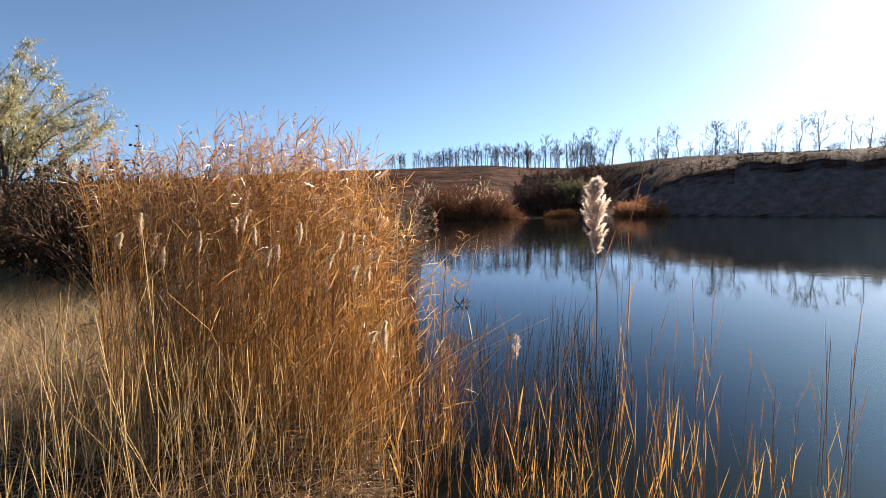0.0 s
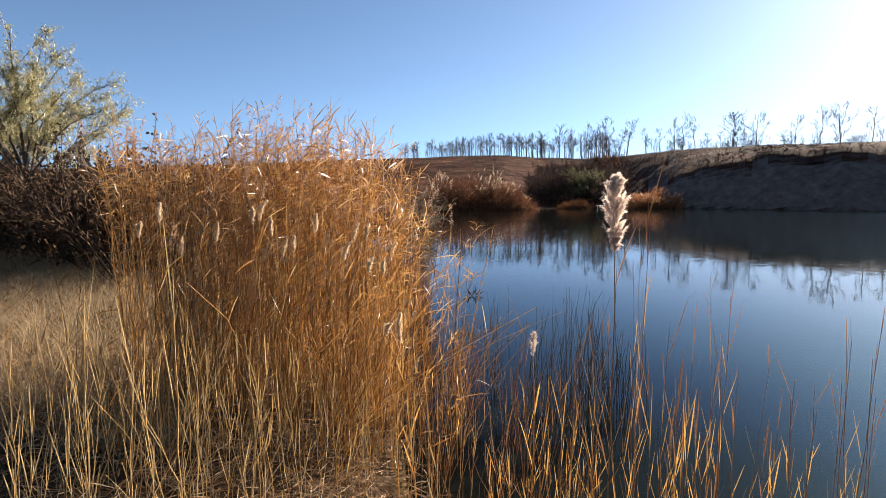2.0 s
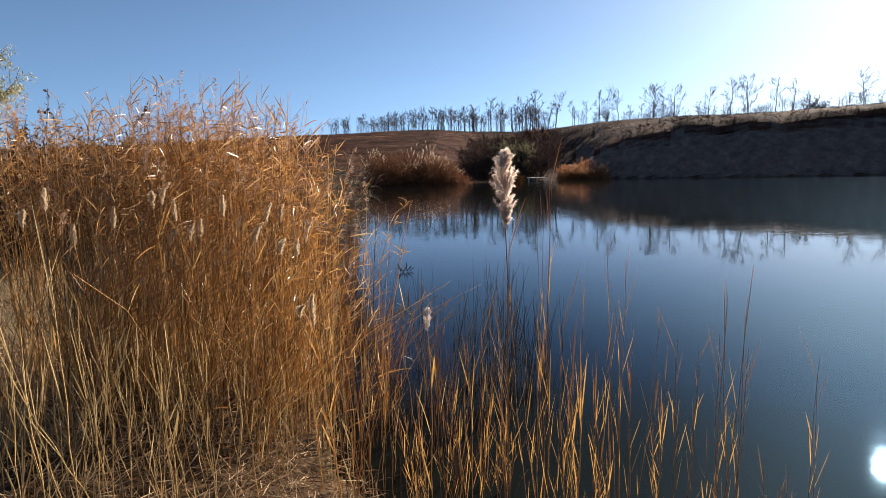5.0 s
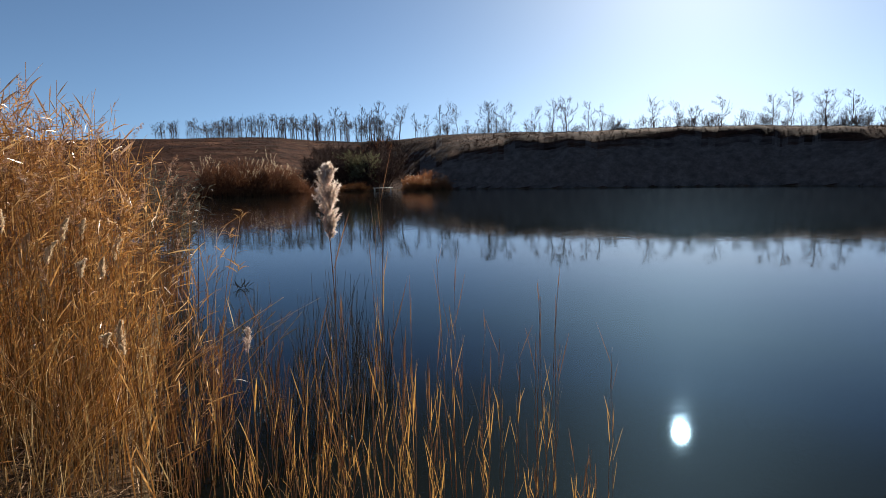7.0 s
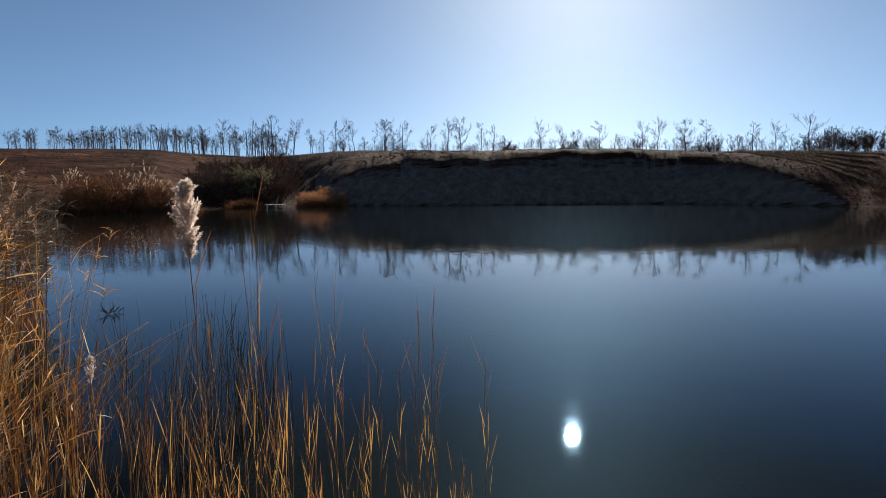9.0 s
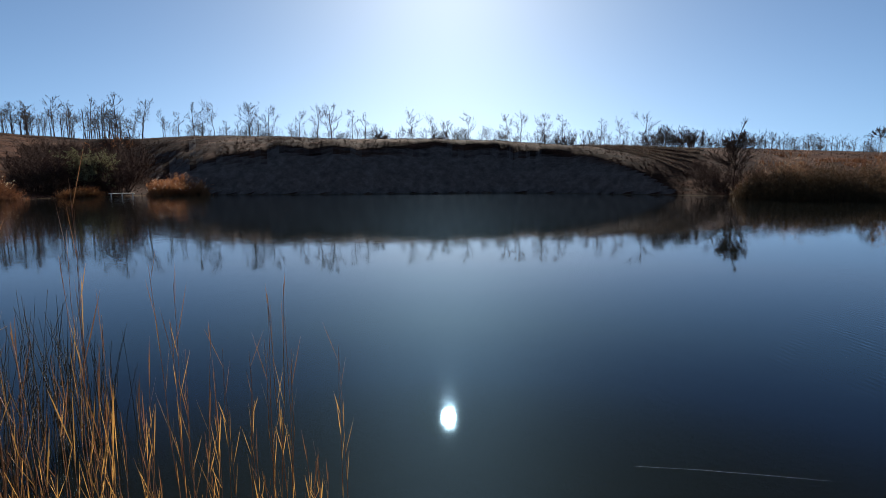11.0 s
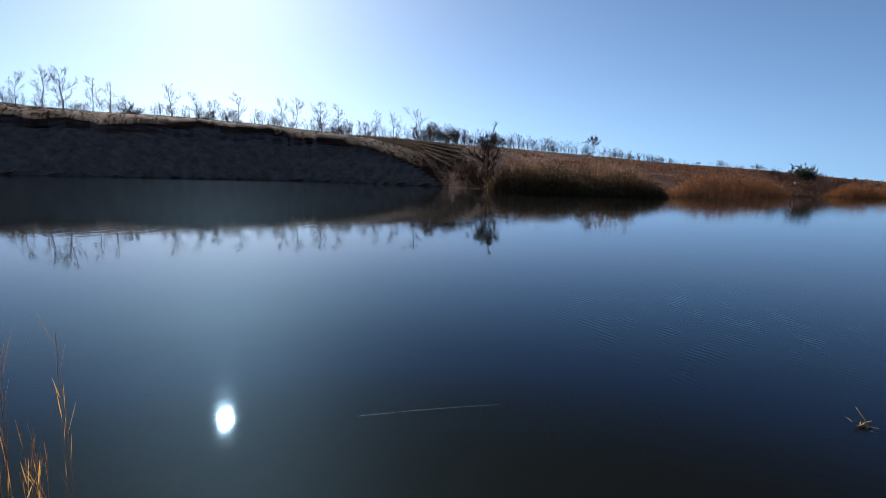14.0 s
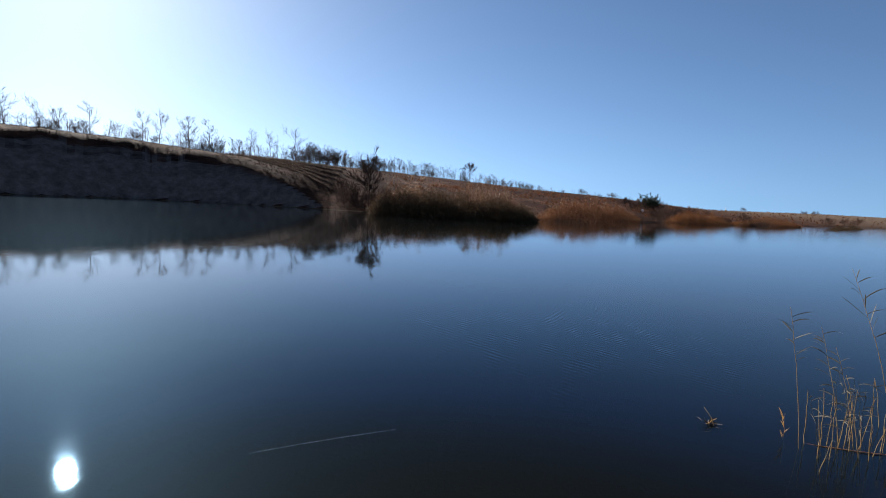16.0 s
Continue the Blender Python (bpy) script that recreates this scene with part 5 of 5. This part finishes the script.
far_bed(201, 2000, arc(-3.5, 8.4, -2.0, 2.5), 3.0, "russet reeds along the far shore", (M_FARDARK, M_FARDARK, M_SILVER), 0.0)
far_bed(211, 200, arc(-3.5, 7.6, -0.5, 2.0), 4.0, "russet reeds with white plumes above the far reed bed", (M_FARDARK, M_FARDARK, M_PLUME), 1.0, plume=0.48, hairs=45)
far_bed(202, 750, arc(17.8, 23.0, -2.0, 1.2), 1.9, "small russet reed stand on the far shore", (M_FARREED, M_FARGOLD, M_SILVER), 0.12, plume=0.4, hairs=30, ends=0.5)
far_bed(203, 420, arc(10.8, 14.2, -0.6, 1.5), 1.0, "low red-brown sedge at the waterline", plumes=0.0)
far_bed(204, 4200, arc(75.8, 94.0, -8.0, -3.0), 2.9, "olive-brown sedge bank on the far shore", (M_FAROLIVE, M_FAROLIVE, M_FARREED), 0.12)
far_bed(205, 1700, arc(76.0, 93.0, -4.0, 2.5), 4.3, "dull buff-brown reeds behind the sedge bank", (M_FARBUFF, M_FARBUFF, M_PLUME), 0.35)
far_bed(206, 1500, arc(93.8, 104.0, -2.5, 4.0), 3.0, "orange-brown reeds along the shore", (M_FARDARK, M_FARRUST, M_PLUME), 0.15)
far_bed(207, 1000, arc(106.3, 112.0, -2.0, 5.0), 2.4, "tawny reeds on the distant shore", plumes=0.1)
far_bed(208, 900, arc(112.0, 117.5, -3.0, 5.0), 2.4, "dark tawny reeds on the distant shore", (M_FAROLIVE, M_FARREED, M_FARREED), 0.05)
far_bed(210, 500, arc(115.4, 117.6, -9.0, -5.0), 1.8, "dark low sedge at the end of the distant shore", (M_FARDARK, M_FARDARK, M_FARREED), 0.0)
far_bed(209, 900, arc(119.6, 121.9, -60.0, -54.0), 1.7, "dark sedge island far down the pond", (M_FAROLIVE, M_FAROLIVE, M_FARREED), 0.0)

# grass tufts over the hillsides
spots = np.concatenate([scatter(r0, n, arc(a, b, 0.3, d)) for a, b, d, n in ((-10, 16, 75, 6500), (10, 36, 45, 4600), (24, 76, 20, 6500), (64, 106, 80, 6500))])
up = ground_height(*(spots * (1 + 0.5 / np.linalg.norm(spots, axis=1, keepdims=True))).T) - ground_height(spots[:, 0], spots[:, 1])
spots = spots[up < 0.28]
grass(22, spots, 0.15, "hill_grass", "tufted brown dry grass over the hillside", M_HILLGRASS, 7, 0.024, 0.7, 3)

# low scrub over the distant rise
ra = np.radians(r0.uniform(103, 124, 550))
rd = np.interp(np.degrees(ra), HILL[:, 0], HILL[:, 1]) + 6 + 380 * r0.uniform(0, 1, 550) ** 1.3
grass(24, np.stack([np.sin(ra) * rd, np.cos(ra) * rd], -1), 0.75, "steppe_scrub", "low dark scrub and dry weeds over the distant rise", M_FARDARK, 8, 0.12, 0.45, 3)

heart = scatter(np.random.default_rng(78), 46, arc(78, 106, 8, 70))
weeds = np.repeat(heart, 12, 0) + np.random.default_rng(79).normal(0, 1.1, (46 * 12, 2))
grass(25, weeds, 0.6, "weed_patch", "dark low weeds in patches on the slope", M_FARDARK, 6, 0.05, 0.5, 3)

# pale grass along the sheep tracks of the hill's nose
tr = []
rk = np.random.default_rng(77)
for k in range(6):
    u = np.linspace(0.0, 1, 130)
    az_t = 60.5 + k * 1.5 + u * (10.8 - 1.2 * k)
    shore_t = np.interp(az_t, HILL[:, 0], HILL[:, 1])
    crest_t = np.interp(az_t, HILL[:, 0], HILL[:, 2])
    d = shore_t + (crest_t - shore_t) * (0.99 - u * (0.66 - 0.09 * k)) + rk.normal(0, 0.12, 130)
    tr.append(np.stack([np.sin(np.radians(az_t)) * d, np.cos(np.radians(az_t)) * d], -1))
grass(23, np.concatenate(tr), 0.3, "track_grass", "pale dry grass along tracks on the hill's nose", M_TRACK, 7, 0.03, 0.7, 3)

# ---- far shore: trees and bushes ----
TREES = [(8.2, 6.07), (9.2, 6.37), (11.0, 6.89), (12.2, 6.37), (13.7, 6.96), (14.6, 6.69), (15.7, 7.45), (17.6, 6.89), (19.4, 6.34), (20.6, 6.14), (22.1, 7.16), (22.8, 6.51),
         (23.8, 6.83), (27.0, 7.34), (28.0, 6.19), (28.9, 7.04), (32.1, 6.59), (33.8, 7.03), (35.3, 7.40), (37.3, 6.88), (38.7, 6.73), (43.8, 6.78), (45.9, 6.09), (47.2, 5.91)]
TREES += [(49.6, 6.65), (51.0, 5.31), (53.6, 6.32), (55.1, 6.52), (57.7, 6.41), (59.4, 6.31), (63.3, 5.92), (65.3, 5.57), (67.7, 5.87), (69.3, 5.05), (70.8, 4.83), (81.2, 3.68)]
kinds = [slender_tree(300 + i, 6.0, 0.3 + 0.05 * (i % 4), 0.18 + 0.03 * (i % 3), 11 + i % 4, 1 + (i % 5 == 3), bend=0.05 + 0.03 * (i % 3)) for i in range(10)]
kinds += [slender_tree(320 + i, 6.0, 0.36 + 0.05 * i, 0.15 + 0.015 * i, 11, 1 + i % 2) for i in range(4)]
for k in kinds:
    tagged(k, "slender leafless tree on the hilltop", "tree", "bare trees along the ridge")
placed = set()


def ridge_tree(az, top_el, back, kind, r):
    dist = np.interp(az, HILL[:, 0], HILL[:, 2]) + back
    x, y = polar(az, dist)
    g = height(x, y)
    tall = EYE + dist * math.tan(radians(top_el)) - g
    m = pose(x, y, g, 0, 0, r.uniform(0, 360))
    ob = copy_thing(kinds[kind], m) if kind in placed else kinds[kind]
    placed.add(kind)
    ob.matrix_world = m
    s = max(tall, 1.0) / 6.1
    ob.scale = (s, s, s)


rt = np.random.default_rng(21)
for i, (az, el) in enumerate(TREES):
    ridge_tree(az, el, rt.uniform(8, 16) if az > 20 else rt.uniform(2, 8), i % 10 if az > 20 else 10 + i % 4, rt)
for i in range(150):
    az = rt.uniform(-6, 100)
    crest_el = np.interp(az, HILL[:, 0], HILL[:, 3])
    extra = np.interp(az, [-6, 8, 14, 25, 60, 72, 85, 100], [1.9, 2.5, 2.4, 1.5, 1.6, 1.5, 0.9, 0.35]) * rt.uniform(0.35, 1.0)
    ridge_tree(az, crest_el + extra, rt.uniform(4, 24), int(rt.integers(0, 14)) if az > 20 else int(rt.integers(10, 14)), rt)
def join_trees(name, label, plan):
    """Far trees beyond counting, as one mesh. plan: rows of azimuth, top elevation, metres behind the crest, kind, turn."""
    pile = Pile()
    source = []
    for k in small_kinds:
        vs, qs, n0 = [], [], 0
        for c in k.children:
            v = np.empty(len(c.data.vertices) * 3, np.float32)
            c.data.vertices.foreach_get("co", v)
            q = np.empty(len(c.data.loops), np.int32)
            c.data.loops.foreach_get("vertex_index", q)
            vs.append(v.reshape(-1, 3))
            qs.append(q.reshape(-1, 4) + n0)
            n0 += len(vs[-1])
        source.append((np.concatenate(vs), np.concatenate(qs)))
    for az, el, back, kind, turn in plan:
        dist = np.interp(az, HILL[:, 0], HILL[:, 2]) + back
        x, y = polar(az, dist)
        g = height(x, y)
        s = max(EYE + dist * math.tan(radians(el)) - g, 0.8) / 6.1
        v, q = source[kind]
        c, d = math.cos(turn) * s, math.sin(turn) * s
        pile.v.append(np.stack([v[:, 0] * c - v[:, 1] * d + x, v[:, 0] * d + v[:, 1] * c + y, v[:, 2] * s + g], -1))
        pile.q.append(q + pile.n)
        pile.n += len(v)
    return tagged(new(name, pile.mesh(name, M_GREYBARK)), label, "trees", kind="stuff")


small_kinds = [slender_tree(380 + i, 6.0, 0.22 + 0.05 * (i % 3), 0.2, 8, 1 + (i % 3 == 1), 0.014, 0.07, (4, 2)) for i in range(10)]
small_kinds += [slender_tree(395 + i, 6.0, 0.36 + 0.05 * i, 0.16, 8, 1, 0.014, 0.06, (4, 2)) for i in range(4)]
plan = []
for i in range(440):
    az = rt.uniform(20, 104) if i < 300 else rt.uniform(66, 94)
    extra = np.interp(az, [20, 48, 60, 72, 85, 94, 104], [1.0, 1.2, 1.7, 1.9, 1.35, 0.6, 0.3]) * rt.uniform(0.25, 1.0)
    plan.append((az, np.interp(az, HILL[:, 0], HILL[:, 3]) + extra, rt.uniform(8, 30), int(rt.integers(0, 10)), rt.uniform(0, 6.28)))
join_trees("saplings", "thin leafless saplings along the ridge", plan)
plan = []
for i in range(190):
    az = rt.uniform(-6, 16)
    extra = np.interp(az, [-6, 0, 4, 16], [1.7, 1.8, 2.4, 2.7]) * rt.uniform(0.5, 1.0)
    plan.append((az, np.interp(az, HILL[:, 0], HILL[:, 3]) + extra, rt.uniform(3, 45), int(rt.integers(10, 14)), rt.uniform(0, 6.28)))
join_trees("woodland", "leafless grey woodland behind the hilltop", plan)
for k in small_kinds:
    for c in list(k.children) + [k]:
        bpy.data.objects.remove(c)
scrub = shrub(340, 1.6, 2.2, "scrub", M_GREYBARK, None, 0, 0.1, 9, 0.011, 2)
tagged(scrub, "low leafless scrub along the hilltop", "shrub", "scrub along the ridge")
for i in range(60):
    az = rt.uniform(22, 106)
    dist = np.interp(az, HILL[:, 0], HILL[:, 2]) + rt.uniform(3, 14)
    x, y = polar(az, dist)
    m = pose(x, y, height(x, y), 0, 0, rt.uniform(0, 360))
    ob = copy_thing(scrub, m) if i else scrub
    ob.matrix_world = m
    s = rt.uniform(0.5, 1.15)
    ob.scale = (s, s, s)


def put(ob, az, r, label, category, scale=1.0, group=""):
    x, y = polar(az, r)
    ob.matrix_world = pose(x, y, max(height(x, y), 0) - 0.05, 0, 0, az * 7)
    ob.scale = (scale, scale, scale)
    return tagged(ob, label, category, group)


put(slender_tree(350, 6.0, 0.36, 0.23, 40, 1, 0.016, 0.04, (7, 6), M_TWIG, (0.2, 1.4)), 75.6, 57.5, "spreading dark leafless tree at the waterside", "tree", 0.92)
flat = slender_tree(351, 4.5, 0.50, 0.30, 16, 1, 0.026, 0.05, (6, 4), None, (0.15, 0.5))
put(flat, 86.0, 138, "lone flat-topped leafless tree on the skyline", "tree")
put(shrub(352, 4.4, 1.9, "willow_bush", M_TWIG, M_OLIVE, 9000, 0.2, 24, 0.012, 2), 13.6, 69.5, "round olive-grey bush with leaves in the gully", "shrub", 0.86)
put(shrub(353, 3.6, 3.4, "rust_bush", M_TWIG, M_RUSTLEAF, 2200, 0.22, 18, 0.012, 2), 15.3, 96, "rust-leaved bush above the gully", "shrub")
put(shrub(354, 2.9, 2.2, "evergreen_bush", M_TWIG, M_EVERGREEN, 9000, 0.2, 24, 0.014, 2), 104.5, 121, "dense dark evergreen bush on the shore", "shrub", 0.85)
dark = [shrub(360 + i, 2.4, 3.0, "shrub", M_TWIG, M_TWIG, 900, 0.12, 16, 0.012, 2) for i in range(2)]
for d in dark:
    tagged(d, "dark brown leafless shrub on the far shore", "shrub", "shrubs of the far shore")
first = [True, True]
# gully, hill nose, near and distant part of the far shore
GULLY = [(9.2, 68, 1), (10.2, 72, 1.25), (10.7, 76, 1.3), (12, 92, 1.3), (15.2, 79, 0.9), (10.5, 84, 1.4), (9.8, 78, 1.2), (11.6, 92, 1.3)]
NOSE = [(69.2, 95, 1.25), (70.6, 96, 1.4), (71.8, 98, 1.2), (73.4, 64, 0.8), (74.2, 63, 0.8), (74.9, 61.5, 0.7), (72.4, 67, 0.7), (76.4, 62, 0.8), (77.2, 63, 0.8),
        (73, 61.5, 0.6)]
SHORE = [(106, 112, 0.8), (106.8, 114, 0.7), (107.4, 118, 0.7), (103.4, 112, 0.9), (102.4, 116, 0.7), (109.2, 128, 0.6), (108.6, 124, 0.7), (107.8, 120, 0.75), (110, 150, 0.6),
         (105.4, 120, 0.8), (112.6, 440, 1), (114.2, 128, 0.9), (113.8, 126, 0.8), (114.6, 129, 0.8), (118.2, 430, 1.1), (117.4, 420, 1)]
DISTANT = [(121.4, 300, 1), (105.5, 99, 0.9), (106.2, 103, 0.8), (108.3, 109.5, 0.6), (109.4, 112, 0.5), (111.5, 119, 0.7), (112.8, 125, 0.9), (113.9, 127, 0.9), (114.4, 131, 1),
           (114.1, 129, 0.9), (113.5, 124, 0.7), (115.6, 139, 0.6), (116.2, 143, 0.7), (116.6, 146, 0.65), (117, 149, 0.7), (120.6, 240, 1.2), (119.2, 210, 1)]
DARK = GULLY + NOSE + SHORE + DISTANT
for i in range(44):
    az = rt.uniform(8.8, 17.2)
    DARK.append((az, rt.uniform(82 if 12.2 < az < 14.8 else 68, 98), rt.uniform(1.0, 1.6) * (0.75 if 12.4 < az < 14.6 else 1.0)))
for i, (az, r, s) in enumerate(DARK):
    k = i % 2
    x, y = polar(az, r)
    m = pose(x, y, height(x, y), 0, 0, rt.uniform(0, 360))
    ob = dark[k] if first[k] else copy_thing(dark[k], m)
    first[k] = False
    ob.matrix_world = m
    ob.scale = (s, s, s)


def box_mesh(name, sx, sy, sz, bevel=0.01):
    bm = bmesh.new()
    bmesh.ops.create_cube(bm, size=1)
    bmesh.ops.scale(bm, vec=(sx, sy, sz), verts=bm.verts)
    bmesh.ops.bevel(bm, geom=bm.edges[:], offset=bevel, segments=1, affect="EDGES")
    me = bpy.data.meshes.new(name)
    bm.to_mesh(me)
    bm.free()
    return me


# small plank landing stage
stage = new("landing_stage")
x, y = polar(15.8, 63.5)
stage.matrix_world = pose(x, y, 0, 0, 0, -15.8)
plank = box_mesh("plank", 2.3, 0.24, 0.05)
plank.materials.append(M_WOOD)
for i in range(5):
    new("plank", plank).parent = stage
    stage.children[-1].location = (0.02 * (i % 2), i * 0.27 - 0.5, 0.34)
post = box_mesh("post", 0.1, 0.1, 1.1)
post.materials.append(M_WOOD)
for px in (-0.95, 0.0, 0.95):
    for py in (-0.45, 0.5):
        new("post", post).parent = stage
        stage.children[-1].location = (px, py, -0.22)
tagged(stage, "small weathered grey plank landing stage", "jetty")
bag = new("white_bag", box_mesh("white_bag", 0.55, 0.4, 0.5, 0.15))
bag.data.materials.append(M_WHITE)
x, y = polar(104.0, 114)
bag.location = (x, y, height(x, y) + 0.2)
tagged(bag, "small white plastic bag on the bank beside the evergreen", "bag")
pole = new("post", box_mesh("post", 0.35, 0.35, 3.2, 0.05))
pole.data.materials.append(M_WOOD)
x, y = polar(111.2, 440)
pole.location = (x, y, height(x, y) + 1.3)
tagged(pole, "lone grey post on the distant skyline", "post")
